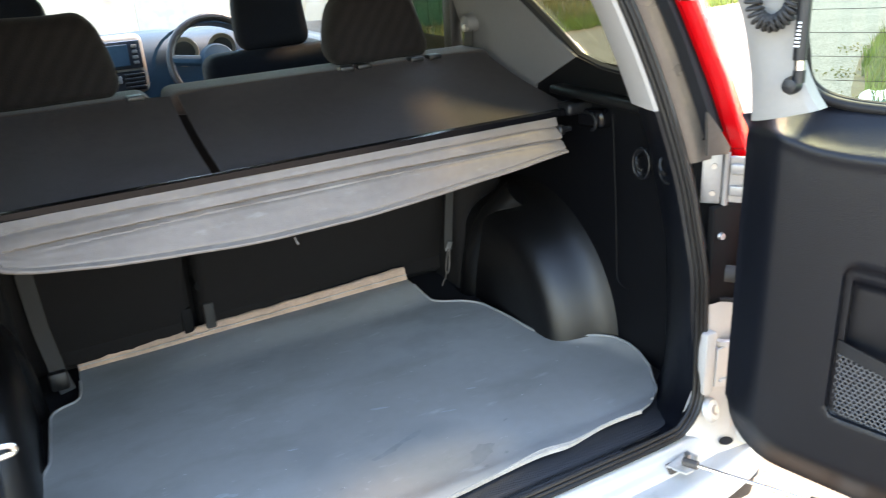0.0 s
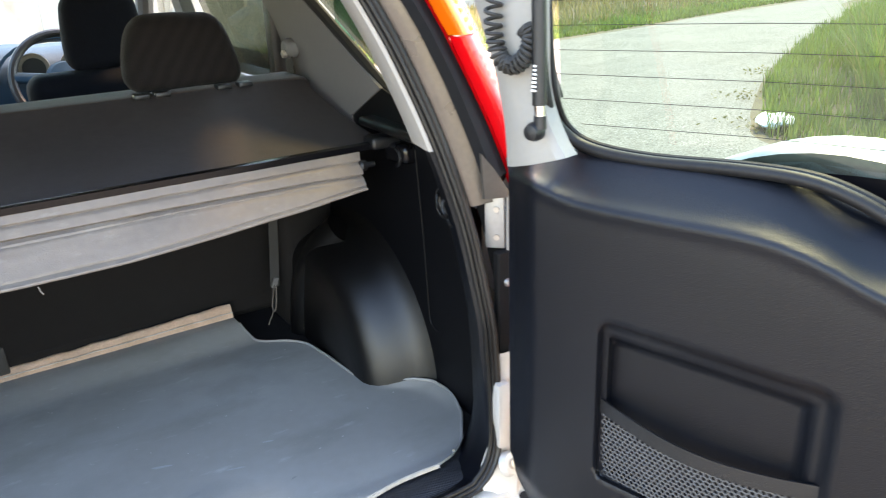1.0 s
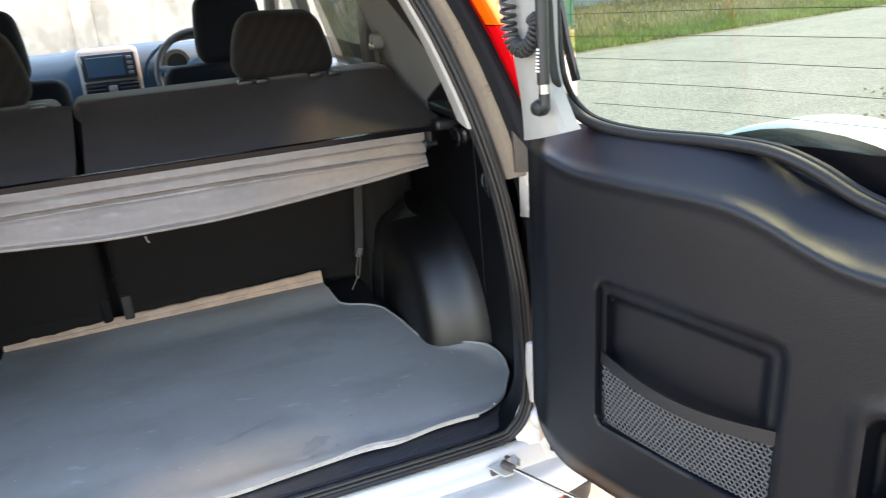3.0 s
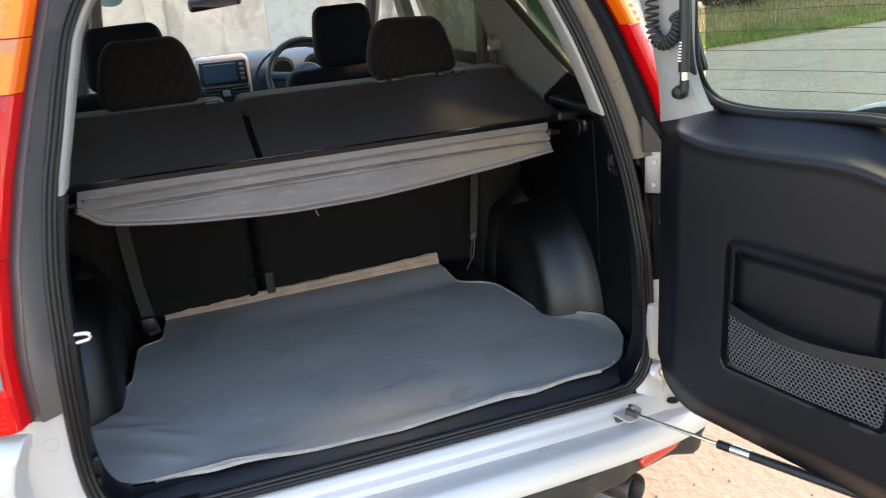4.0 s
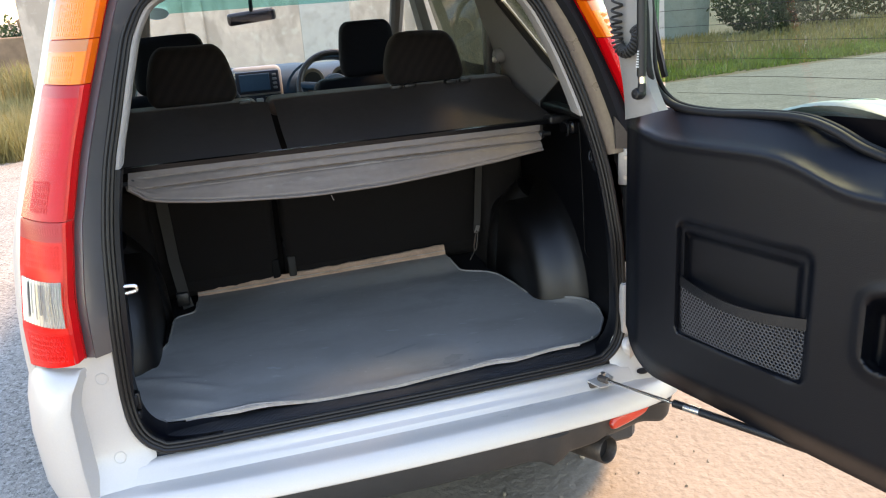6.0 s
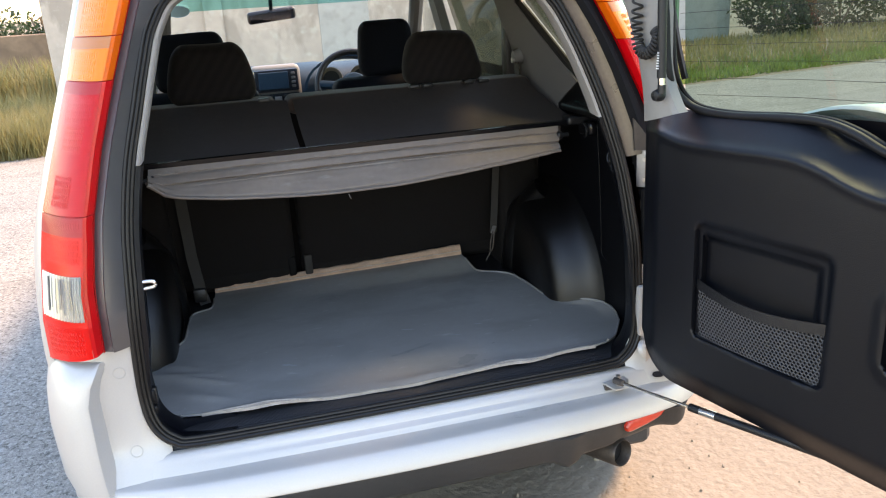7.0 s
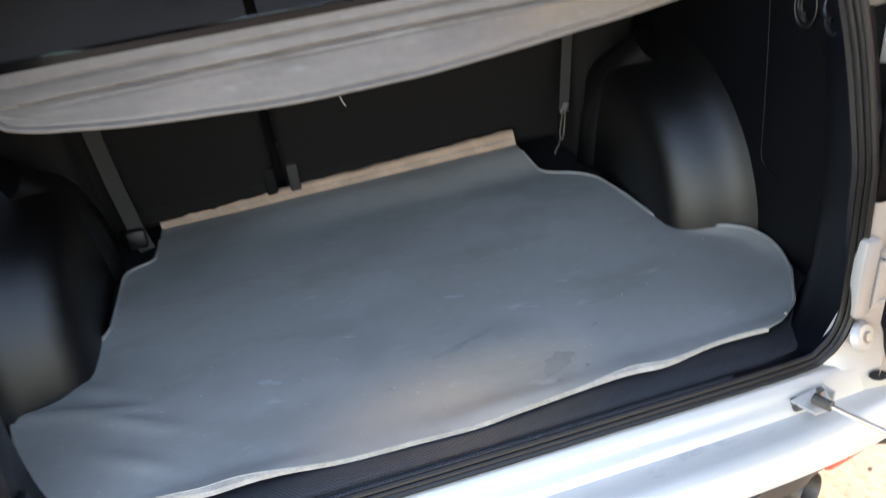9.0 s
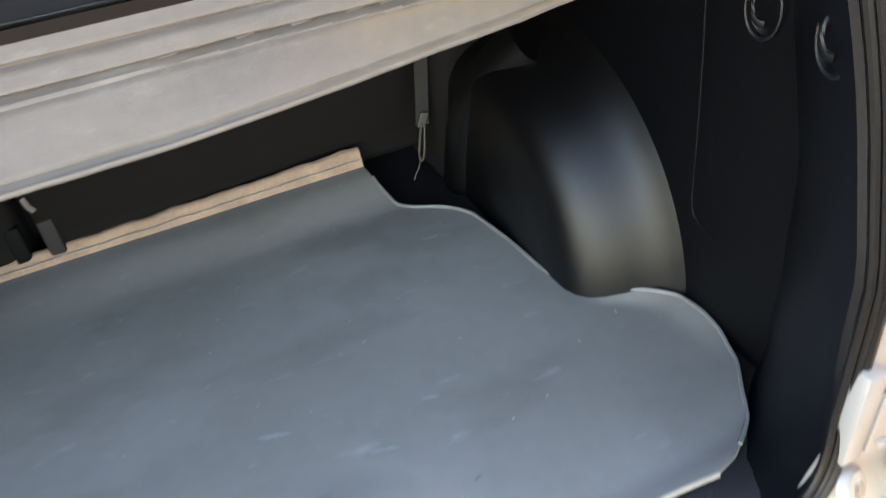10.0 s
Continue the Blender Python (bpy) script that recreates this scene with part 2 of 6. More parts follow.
def pimples(m, scale, depth):
    """Regular small studs as fine relief."""
    nt = m.node_tree
    tc, vo, bp = nt.nodes.new("ShaderNodeTexCoord"), nt.nodes.new("ShaderNodeTexVoronoi"), nt.nodes.new("ShaderNodeBump")
    mp = nt.nodes.new("ShaderNodeMapping")
    mp.inputs["Rotation"].default_value = (0, 0, radians(45))
    vo.inputs["Scale"].default_value, vo.inputs["Randomness"].default_value = scale, 0.0
    bp.inputs["Strength"].default_value, bp.inputs["Distance"].default_value, bp.invert = 1.0, depth, True
    nt.links.new(tc.outputs["Object"], mp.inputs[0])
    nt.links.new(mp.outputs[0], vo.inputs["Vector"])
    nt.links.new(vo.outputs["Distance"], bp.inputs["Height"])
    nt.links.new(bp.outputs[0], nt.nodes["Principled BSDF"].inputs["Normal"])


def blotches(m, scale, lo, hi, color, amount, stretch=(1, 1, 1), turn=0.0):
    """Irregular patches of another colour: stains, smears, rubbed places."""
    nt = m.node_tree
    bs = nt.nodes["Principled BSDF"]
    old = bs.inputs["Base Color"].links[0].from_socket
    tc, mp, ns, rg, mx = (nt.nodes.new(k) for k in ("ShaderNodeTexCoord", "ShaderNodeMapping", "ShaderNodeTexNoise", "ShaderNodeMapRange", "ShaderNodeMix"))
    mp.inputs["Scale"].default_value, mp.inputs["Rotation"].default_value = stretch, (0, 0, radians(turn))
    ns.inputs["Scale"].default_value, ns.inputs["Detail"].default_value, ns.inputs["Roughness"].default_value = scale, 6.0, 0.6
    rg.inputs[1].default_value, rg.inputs[2].default_value, rg.inputs[4].default_value = lo, hi, amount
    mx.data_type = 'RGBA'
    nt.links.new(tc.outputs["Object"], mp.inputs[0])
    nt.links.new(mp.outputs[0], ns.inputs["Vector"])
    nt.links.new(ns.outputs["Fac"], rg.inputs[0])
    nt.links.new(rg.outputs[0], mx.inputs[0])
    nt.links.new(old, mx.inputs[6])
    mx.inputs[7].default_value = (*color, 1)
    nt.links.new(mx.outputs[2], bs.inputs["Base Color"])


pimples(M_SILL, 230, 0.0012)
blotches(M_MAT, 5, 0.56, 0.68, (0.17, 0.17, 0.165), 0.55)
blotches(M_MAT, 3.2, 0.50, 0.64, (0.165, 0.162, 0.15), 0.5, (1.0, 2.2, 1.0), -30)
blotches(M_MAT, 60, 0.66, 0.74, (0.40, 0.40, 0.38), 0.4)
blotches(M_ASPHALT, 1.1, 0.50, 0.62, (0.165, 0.152, 0.135), 0.5, (1.0, 2.5, 1.0), 15)
blotches(M_ASPHALT, 22, 0.55, 0.66, (0.112, 0.105, 0.095), 0.6)
blotches(M_MAT, 11, 0.63, 0.74, (0.42, 0.42, 0.41), 0.35, (1.0, 3.0, 1.0), 25)
blotches(M_ASPHALT, 60, 0.52, 0.60, (0.36, 0.34, 0.31), 0.8)
blotches(M_ASPHALT, 48, 0.55, 0.62, (0.085, 0.08, 0.072), 0.85)
blotches(M_DIRT, 60, 0.58, 0.7, (0.155, 0.125, 0.092), 0.5)
blotches(M_DIRT, 14, 0.52, 0.64, (0.195, 0.16, 0.12), 0.5, (4.0, 0.6, 1.0), 40)
blotches(M_WALL, 1.6, 0.50, 0.60, (0.32, 0.262, 0.21), 0.7, (1.4, 1.0, 0.6))
blotches(M_WALL, 5, 0.54, 0.66, (0.58, 0.53, 0.45), 0.5)
blotches(M_PATCH, 5, 0.5, 0.62, (0.33, 0.31, 0.27), 0.7)
blotches(M_FLAP, 16, 0.58, 0.7, (0.24, 0.215, 0.19), 0.5, (1.0, 1.0, 3.0))
blotches(M_SHEET, 7, 0.54, 0.68, (0.042, 0.036, 0.033), 0.6)
blotches(M_SILVER, 2.2, 0.62, 0.72, (0.42, 0.41, 0.40), 0.25)


# ---- mesh helpers ----
def empty(name, label, category, group="", kind=""):
    return tagged(new(name), label, category, group, kind)


def part(name, bm, material, parent=None, label="", smooth=True, angle=35):
    """Links a bmesh as one mesh object under a thing or a part."""
    me = bpy.data.meshes.new(name)
    bmesh.ops.recalc_face_normals(bm, faces=bm.faces[:])
    if smooth:
        lim = radians(angle)
        for f in bm.faces:
            f.smooth = True
        for e in bm.edges:
            if len(e.link_faces) == 2 and e.calc_face_angle(0) > lim:
                e.smooth = False
    bm.to_mesh(me)
    bm.free()
    me.materials.append(material)
    ob = new(name, me)
    if parent is not None:
        ob.parent = parent
    return tagged(ob, label)


def raw(name, verts, faces, material, parent=None, label="", smooth=False):
    me = bpy.data.meshes.new(name)
    me.from_pydata(verts, [], faces)
    me.materials.append(material)
    if smooth:
        me.polygons.foreach_set("use_smooth", [True] * len(me.polygons))
    me.update()
    ob = new(name, me)
    if parent is not None:
        ob.parent = parent
    return tagged(ob, label)


def loft(rings, close_u=False, close_v=False, cap=False, bm=None):
    """Quads between rings of equal length. close_u: each ring is a loop; close_v: the last ring joins the first."""
    bm = bm or bmesh.new()
    vs = [[bm.verts.new(p) for p in r] for r in rings]
    n, m = len(vs), len(vs[0])
    for i in range(n if close_v else n - 1):
        a, b = vs[i], vs[(i + 1) % n]
        for j in range(m if close_u else m - 1):
            k = (j + 1) % m
            q = []
            for v in (a[j], a[k], b[k], b[j]):
                if v not in q:
                    q.append(v)
            bm.faces.new(q)
    if cap:
        bm.faces.new(vs[0][::-1])
        bm.faces.new(vs[-1])
    return bm


def box(x0, x1, y0, y1, z0, z1, bev=0.004, seg=2, bm=None):
    b = bmesh.new()
    bmesh.ops.create_cube(b, size=1)
    bmesh.ops.scale(b, vec=(x1 - x0, y1 - y0, z1 - z0), verts=b.verts)
    bmesh.ops.translate(b, vec=((x0 + x1) / 2, (y0 + y1) / 2, (z0 + z1) / 2), verts=b.verts)
    if bev:
        bmesh.ops.bevel(b, geom=b.edges[:], offset=bev, segments=seg, profile=0.5, affect='EDGES')
    if bm is None:
        return b
    me = bpy.data.meshes.new("tmp")
    b.to_mesh(me)
    b.free()
    bm.from_mesh(me)
    bpy.data.meshes.remove(me)
    return bm


def smooth_path(pts, per=6, closed=False):
    """Catmull-Rom through the points."""
    P = [Vector(p) for p in pts]
    n, out = len(P), []
    for i in range(n if closed else n - 1):
        if closed:
            a, b, c, d = P[i - 1], P[i], P[(i + 1) % n], P[(i + 2) % n]
        else:
            a, b, c, d = P[max(i - 1, 0)], P[i], P[i + 1], P[min(i + 2, n - 1)]
        for k in range(per):
            t = k / per
            out.append(0.5 * ((2 * b) + (c - a) * t + (2 * a - 5 * b + 4 * c - d) * t * t + (3 * b - a - 3 * c + d) * t ** 3))
    if not closed:
        out.append(P[-1].copy())
    return out


def sweep(path, profile, closed=False, up=Vector((0, 1, 0)), cap=True, bm=None):
    """A profile [(a, b), ...] swept along a path: a across (path x up), b along up."""
    n, rings = len(path), []
    for i, p in enumerate(path):
        a = path[i - 1] if (closed or i) else path[0]
        b = path[(i + 1) % n] if (closed or i < n - 1) else path[-1]
        t = (Vector(b) - Vector(a)).normalized()
        s = t.cross(up)
        if s.length < 1e-4:
            s = t.cross(Vector((1, 0.01, 0)))
        s.normalize()
        w = s.cross(t).normalized()
        rings.append([Vector(p) + s * q[0] + w * q[1] for q in profile])
    return loft(rings, True, closed, cap and not closed, bm)


def circle(r, n=12, sx=1.0, sy=1.0):
    return [(r * sx * math.cos(2 * math.pi * k / n), r * sy * math.sin(2 * math.pi * k / n)) for k in range(n)]


def tube(path, r, n=10, closed=False, bm=None, sx=1.0, sy=1.0, up=Vector((0.03, 0.02, 1))):
    return sweep([Vector(p) for p in path], circle(r, n, sx, sy), closed, up, True, bm)


def lathe(profile, n=32, axis='z'):
    """Turns [(radius, height), ...] about an axis."""
    rings = []
    for r, h in profile:
        ring = []
        for k in range(n):
            a = 2 * math.pi * k / n
            c, s = r * math.cos(a), r * math.sin(a)
            ring.append({'z': (c, s, h), 'y': (c, h, s), 'x': (h, c, s)}[axis])
        rings.append(ring)
    return loft(rings, True, False, True)


def moved(bm, m):
    bmesh.ops.transform(bm, matrix=m, verts=bm.verts)
    return bm


def lerp_table(tab, v):
    """Straight lines between (key, value) pairs, sorted by key."""
    if v <= tab[0][0]:
        return tab[0][1]
    for (a, x), (b, y) in zip(tab, tab[1:]):
        if v <= b:
            return x + (y - x) * (v - a) / (b - a)
    return tab[-1][1]


def soft_table(tab, v, w=0.02):
    return sum(lerp_table(tab, v + w * k) for k in (-1, -0.5, 0, 0.5, 1)) / 5


def solid(bm, t):
    """Thickness for a sheet, along its normals."""
    bmesh.ops.recalc_face_normals(bm, faces=bm.faces[:])
    bmesh.ops.solidify(bm, geom=bm.faces[:], thickness=t)
    return bm


# ---- ground and distance ----
def flat(name, pts, z, material, label, category, cuts=0):
    bm = bmesh.new()
    vs = [bm.verts.new((x, y, z)) for x, y in pts]
    bm.faces.new(vs)
    ob = part(name, bm, material, None, label, smooth=False)
    return tagged(ob, label, category, kind="structure")


flat("ground", [(900 * math.cos(a * math.pi / 24), 900 * math.sin(a * math.pi / 24)) for a in range(48)], -0.012, M_SOIL,
     "dry brown earth reaching to the horizon", "ground")
ROAD = smooth_path([(-9.0, -14, 0), (-9.0, 0, 0), (-8.5, 7.6, 0), (-5.0, 8.15, 0), (-2.7, 8.5, 0), (-1.5, 10.2, 0), (3, 9.2, 0), (6.2, 9.05, 0), (11.6, 9.9, 0), (16, 10.75, 0),
                    (40, 14, 0), (40, 12.0, 0), (20.5, 10.6, 0), (15.9, 8.6, 0), (12.5, 7.06, 0), (9.9, 5.8, 0), (8.1, 4.8, 0), (6.85, 4.0, 0), (5.95, 3.36, 0), (5.3, 2.6, 0), (4.8, 0, 0), (4.4, -14, 0)], 5)
flat("road", [(p.x, p.y) for p in ROAD], -0.006, M_ASPHALT, "pale worn grey asphalt road with fine grit", "road")
APRON = smooth_path([(-0.75, -7, 0), (-0.70, -2, 0), (-0.55, 0.4, 0), (-0.3, 1.6, 0), (0.5, 2.6, 0), (1.5, 2.9, 0), (2.5, 2.2, 0), (3.0, 0.5, 0), (3.1, -7, 0)], 6)
flat("pavement", [(p.x + 0.05 * noise.noise(p * 3), p.y + 0.05 * noise.noise(p * 3 + Vector((5, 5, 5)))) for p in APRON], -0.001, M_DIRT,
     "bright sandy ground with trodden grit", "ground")


def wall_block(name, x0, x1, y, th, h, material, label):
    bm = box(x0, x1, y, y + th, -0.05, h, 0.02, 1)
    return tagged(part(name, bm, material), label, "wall", kind="structure")


w_main = wall_block("wall_north", -3.0, 5.9, 12.0, 0.25, 3.4, M_WALL, "beige rendered boundary wall with dirt streaks")
tagged(part("plaster_patch", box(1.25, 2.1, 11.985, 12.02, 0.3, 2.1, 0.008, 1), M_PATCH, w_main), "pale grey plaster patch")
for px in (-0.6, 3.0):
    part("pilaster", box(px, px + 0.3, 11.93, 12.05, -0.05, 3.4, 0.01, 1), M_WALL, w_main)
for gx in (5.9, 7.0):
    gate = empty("metal_gate", "dark green sheet metal gate in a wall", "gate", group="green gates")
    part("sheet", box(gx + 0.03, gx + 1.07, 12.04, 12.07, 0.1, 2.9, 0.004, 1), M_GREEN, gate)
    for k in range(5):
        part("rib", box(gx + 0.08 + k * 0.23, gx + 0.11 + k * 0.23, 12.02, 12.04, 0.1, 2.9, 0.003, 1), M_GREEN, gate)
    part("gate_frame", box(gx, gx + 1.1, 12.03, 12.08, 0.02, 0.1, 0.004, 1), M_GREEN, gate)
wall_block("wall_east", 8.1, 12.6, 17.0, 0.25, 2.6, M_PATCH, "pale grey boundary wall beyond the verge")
wall_block("wall_west", -16, -3.6, 17.5, 0.3, 1.25, M_BRICK, "low brown stained wall above a grass bank")

pole = empty("utility_pole", "pale concrete utility pole in the verge", "pole")
part("shaft", tube([(-3.02, 15.0, -0.1), (-3.16, 15.0, 6.5)], 0.15, 14), M_POLE, pole)


def tuft_field(name, n, place, h0, h1, material, label, category, lean=0.5, width=0.012, seed=1):
    """One mesh of many bent blades."""
    rnd = random.Random(seed)
    V, F = [], []
    for _ in range(n):
        x, y, z = place(rnd)
        a, l = rnd.uniform(0, 6.283), rnd.uniform(h0, h1)
        dx, dy = math.cos(a), math.sin(a)
        k = rnd.uniform(0.1, lean)
        wd = width * rnd.uniform(0.6, 1.4)
        b = len(V)
        V += [(x - dy * wd, y + dx * wd, z), (x + dy * wd, y - dx * wd, z),
              (x + dx * l * k * 0.4 - dy * wd * 0.7, y + dy * l * k * 0.4 + dx * wd * 0.7, z + l * 0.6),
              (x + dx * l * k * 0.4 + dy * wd * 0.7, y + dy * l * k * 0.4 - dx * wd * 0.7, z + l * 0.6),
              (x + dx * l * k, y + dy * l * k, z + l)]
        F += [(b, b + 1, b + 3, b + 2), (b + 2, b + 3, b + 4)]
    ob = raw(name, V, F, material)
    return tagged(ob, label, category, kind="stuff")


def verge_edge(x):
    return lerp_table([(-3, 10.4), (3, 9.3), (6.2, 9.1), (11.6, 10.0), (16, 10.9), (40, 14.2)], x)


def right_edge(y):
    return lerp_table([(-14, 4.5), (0, 4.9), (2.6, 5.3), (3.36, 5.95), (4.0, 6.85), (4.8, 8.1), (5.8, 9.9), (7.06, 12.5), (8.6, 15.9), (10.6, 20.5), (12, 40)], y)


def pl_verge(r):
    x = r.uniform(-1, 24)
    return x, verge_edge(x) + 0.1 + abs(r.gauss(0, 1.0)), -0.012


def pl_verge_far(r):
    x = r.uniform(2.5, 26)
    return x, verge_edge(x) + r.uniform(1.0, 6.5), -0.012


def pl_right(r):
    y = r.uniform(-1.0, 9.0)
    d = r.random() ** 1.25 * 5
    return right_edge(y) + 0.12 + d + 0.35 * noise.noise(Vector((y * 1.5, 0, 0))), y - d * 0.25, -0.012


def pl_right_tall(r):
    y = r.uniform(-0.5, 6)
    return right_edge(y) + 0.75 + abs(r.gauss(0, 1.6)), y - 0.6, -0.012


def pl_left(r):
    x = r.uniform(-8, -2.55 + 0.10 * r.gauss(0, 1))
    return x, 8.42 + 0.16 * (x + 2.7) + 0.06 * r.gauss(0, 1) + 4.2 * r.random() ** 1.5, -0.012


def pl_left_far(r):
    return r.uniform(-12, -3.0), r.uniform(14.5, 17.4), -0.012


tuft_field("grass", 20000, pl_verge, 0.03, 0.13, M_GRASS, "low green grass along the road edge", "grass", seed=2)
tuft_field("grass", 14000, pl_verge_far, 0.05, 0.22, M_STRAW, "tall dry grass behind the verge", "grass", width=0.014, seed=3)
tuft_field("grass", 26000, pl_right, 0.06, 0.24, M_GRASS, "green grass on the near verge", "grass", width=0.007, seed=4)
tuft_field("grass", 9000, pl_right_tall, 0.35, 0.95, M_GRASS, "tall bending green grass", "grass", lean=0.8, width=0.006, seed=5)
tuft_field("grass", 2600, pl_right_tall, 0.4, 1.0, M_STRAW, "dry stalks among the tall grass", "grass", lean=0.9, width=0.004, seed=6)
tuft_field("grass", 30000, pl_left, 0.18, 0.55, M_STRAW, "tall yellow-green grass beside the road", "grass", lean=0.8, width=0.006, seed=7)
tuft_field("grass", 9000, pl_left_far, 0.2, 0.9, M_STRAW, "dry brown grass on the bank", "grass", width=0.016, seed=8)


def bush(cx, cy, r, h, seed, label):
    """Many small leaves round a few limbs."""
    rnd = random.Random(seed)
    ob = empty("bush", label, "bush", group="far bushes")
    ob.location = (cx, cy, 0)
    bm = bmesh.new()
    for k in range(5):
        a = k * 1.257 + rnd.random()
        tube([(0, 0, -0.02), (0.2 * r * math.cos(a), 0.2 * r * math.sin(a), h * 0.4), (0.5 * r * math.cos(a), 0.5 * r * math.sin(a), h * 0.8)], 0.03, 6, bm=bm)
    part("limbs", bm, M_BRICK, ob)
    V, F = [], []
    for _ in range(2600):
        d = Vector((rnd.gauss(0, 1), rnd.gauss(0, 1), rnd.gauss(0, 1))).normalized()
        p = Vector((d.x * r, d.y * r * 0.7, h * 0.5 + d.z * h * 0.5)) * 1.0
        p *= rnd.uniform(0.7, 1.0) * (0.85 + 0.35 * noise.noise(d * 2.3 + Vector((seed, 0, 0))))
        a = Vector((rnd.gauss(0, 1), rnd.gauss(0, 1), rnd.gauss(0, 1))).normalized() * 0.07
        c = a.cross(d).normalized() * 0.035
        b = len(V)
        V += [p - a, p + c, p + a, p - c]
        F.append((b, b + 1, b + 2, b + 3))
    raw("crown", V, F, M_BUSH, ob)
    return ob


for i, (bx, by, br, bh) in enumerate([(13.8, 16.5, 1.6, 1.9), (16.5, 17.5, 2.2, 2.6), (20, 18.5, 2.4, 2.4), (24, 20, 2.6, 2.8), (29, 21, 3, 3.0),
                                      (-6, 19.0, 1.8, 2.4), (-9.5, 19.5, 2.2, 2.8), (-4.2, 19.2, 1.2, 2.0)]):
    bush(bx, by, br, bh, i + 1, "dark green leafy bush behind the grass")

bag = bmesh.new()
bmesh.ops.create_icosphere(bag, subdivisions=3, radius=0.16)
for v in bag.verts:
    v.co.z = max(v.co.z * 0.32, -0.03)
    v.co += Vector((v.co.x * 0.4, 0, 0)) + noise.noise_vector(v.co * 14) * 0.03
bag_ob = part("plastic_bag", bag, M_LITTER)
bag_ob.matrix_world = pose(5.86, 3.06, 0.06, 0, 0, 30)
tagged(bag_ob, "crumpled white plastic bag lying on the grass edge", "litter")


scrap = bmesh.new()
bmesh.ops.create_icosphere(scrap, subdivisions=2, radius=0.07)
for v in scrap.verts:
    v.co.z = max(v.co.z * 0.25, -0.008)
    v.co += Vector((v.co.x * 0.5, 0, 0)) + noise.noise_vector(v.co * 25) * 0.015
scrap_ob = part("paper_scrap", scrap, M_LITTER)
scrap_ob.matrix_world = pose(4.07, 3.43, 0.006, 0, 0, 10)
tagged(scrap_ob, "small white paper scrap lying on the road", "litter")
for k in range(3):
    leaf_litter = bmesh.new()
    rl = random.Random(40 + k)
    for _ in range(110):
        x = right_edge(4.9 - k * 0.9) + 0.10 + rl.gauss(0, 0.20)
        y = 4.9 - k * 0.9 + rl.gauss(0, 0.20)
        a, l = rl.uniform(0, 6.28), rl.uniform(0.012, 0.03)
        c, s_ = math.cos(a) * l, math.sin(a) * l
        leaf_litter.faces.new([leaf_litter.verts.new((x + p, y + q, 0.002 + rl.random() * 0.03)) for p, q in ((c, s_), (-s_ * 0.4, c * 0.4), (-c, -s_), (s_ * 0.4, -c * 0.4))])
    tagged(part("leaf_litter", leaf_litter, M_STRAW, smooth=False), "dry brown leaves gathered at the road edge", "leaves", kind="stuff")

peb = bmesh.new()
rnd = random.Random(21)
for k in range(420):
    x, y = rnd.uniform(0.3, 2.6), rnd.uniform(-1.2, 1.8)
    r = 0.004 + 0.010 * rnd.random() ** 4
    m = Matrix.Translation((x, y, r * 0.3)) @ Euler((rnd.random() * 3, rnd.random() * 3, rnd.random() * 3)).to_matrix().to_4x4() @ Matrix.Diagonal((r, r * 0.8, r * 0.55, 1))
    bmesh.ops.create_icosphere(peb, subdivisions=1, radius=1, matrix=m)
tagged(part("gravel", peb, M_DIRT), "small stones and grit on the sandy ground", "gravel", kind="stuff")


# ---- the car ----
XC = 0.03                                       # middle of the rear opening
car = empty("car", "silver five-door car with an open side-hinged tailgate", "car")
SIDE = [(0.50, 0.630), (0.555, 0.645), (0.590, 0.685), (0.604, 0.75), (0.602, 0.85), (0.592, 1.0), (0.578, 1.13), (0.548, 1.26),
        (0.512, 1.37), (0.475, 1.46), (0.43, 1.54), (0.36, 1.60), (0.25, 1.628)]
# the lamp side's outline, moved out under the roof to fit the camera's view
SIDE_L = SIDE[:6] + [(0.581, 1.13), (0.557, 1.26), (0.5255, 1.37), (0.499, 1.46), (0.470, 1.54), (0.415, 1.605), (0.28, 1.634)]


def y_open(z):
    return -0.06 + max(0.0, z - 0.95) * 0.2 - 0.018 * min(1.0, max(0.0, (0.76 - z) / 0.11))


LOOP2 = [(0.0, 0.626), (0.25, 0.627)] + SIDE + [(0.0, 1.638)] + [(-a, z) for a, z in SIDE_L[::-1]] + [(-0.25, 0.627)]
LOOP = [Vector((XC + p.x, 0, p.z)) for p in smooth_path([(a, 0, z) for a, z in LOOP2], 5, True)]


def ring(inset, dy, lo=None):
    """The opening's outline, moved inwards by inset and forwards by dy."""
    n, out = len(LOOP), []
    for i, p in enumerate(LOOP):
        t = (LOOP[(i + 1) % n] - LOOP[i - 1]).normalized()
        q = p + Vector((-t.z, 0, t.x)) * (inset * (1 if lo is None else lo + (1 - lo) * min(1, max(0, (p.z - 0.68) / 0.2))))
        out.append(Vector((q.x, y_open(q.z) + dy, q.z)))
    return out


seal = bmesh.new()
sweep(ring(0.000, -0.009), circle(0.0065, 10, 1, 1.1), True, bm=seal)
sweep(ring(0.0085, -0.010), circle(0.0038, 8), True, bm=seal)
sweep(ring(0.0150, -0.005), circle(0.0048, 8), True, bm=seal)
part("door_seal", seal, M_SEAL, car, "black ribbed rubber seal round the opening")


def ring_part(name, rings, keep, material, label):
    """Loft of closed rings, of which only the quads with keep(middle) stay."""
    bm = loft(rings, True)
    dead = [f for f in bm.faces if not keep(f.calc_center_median())]
    bmesh.ops.delete(bm, geom=dead, context='FACES')
    return part(name, bm, material, car, label)


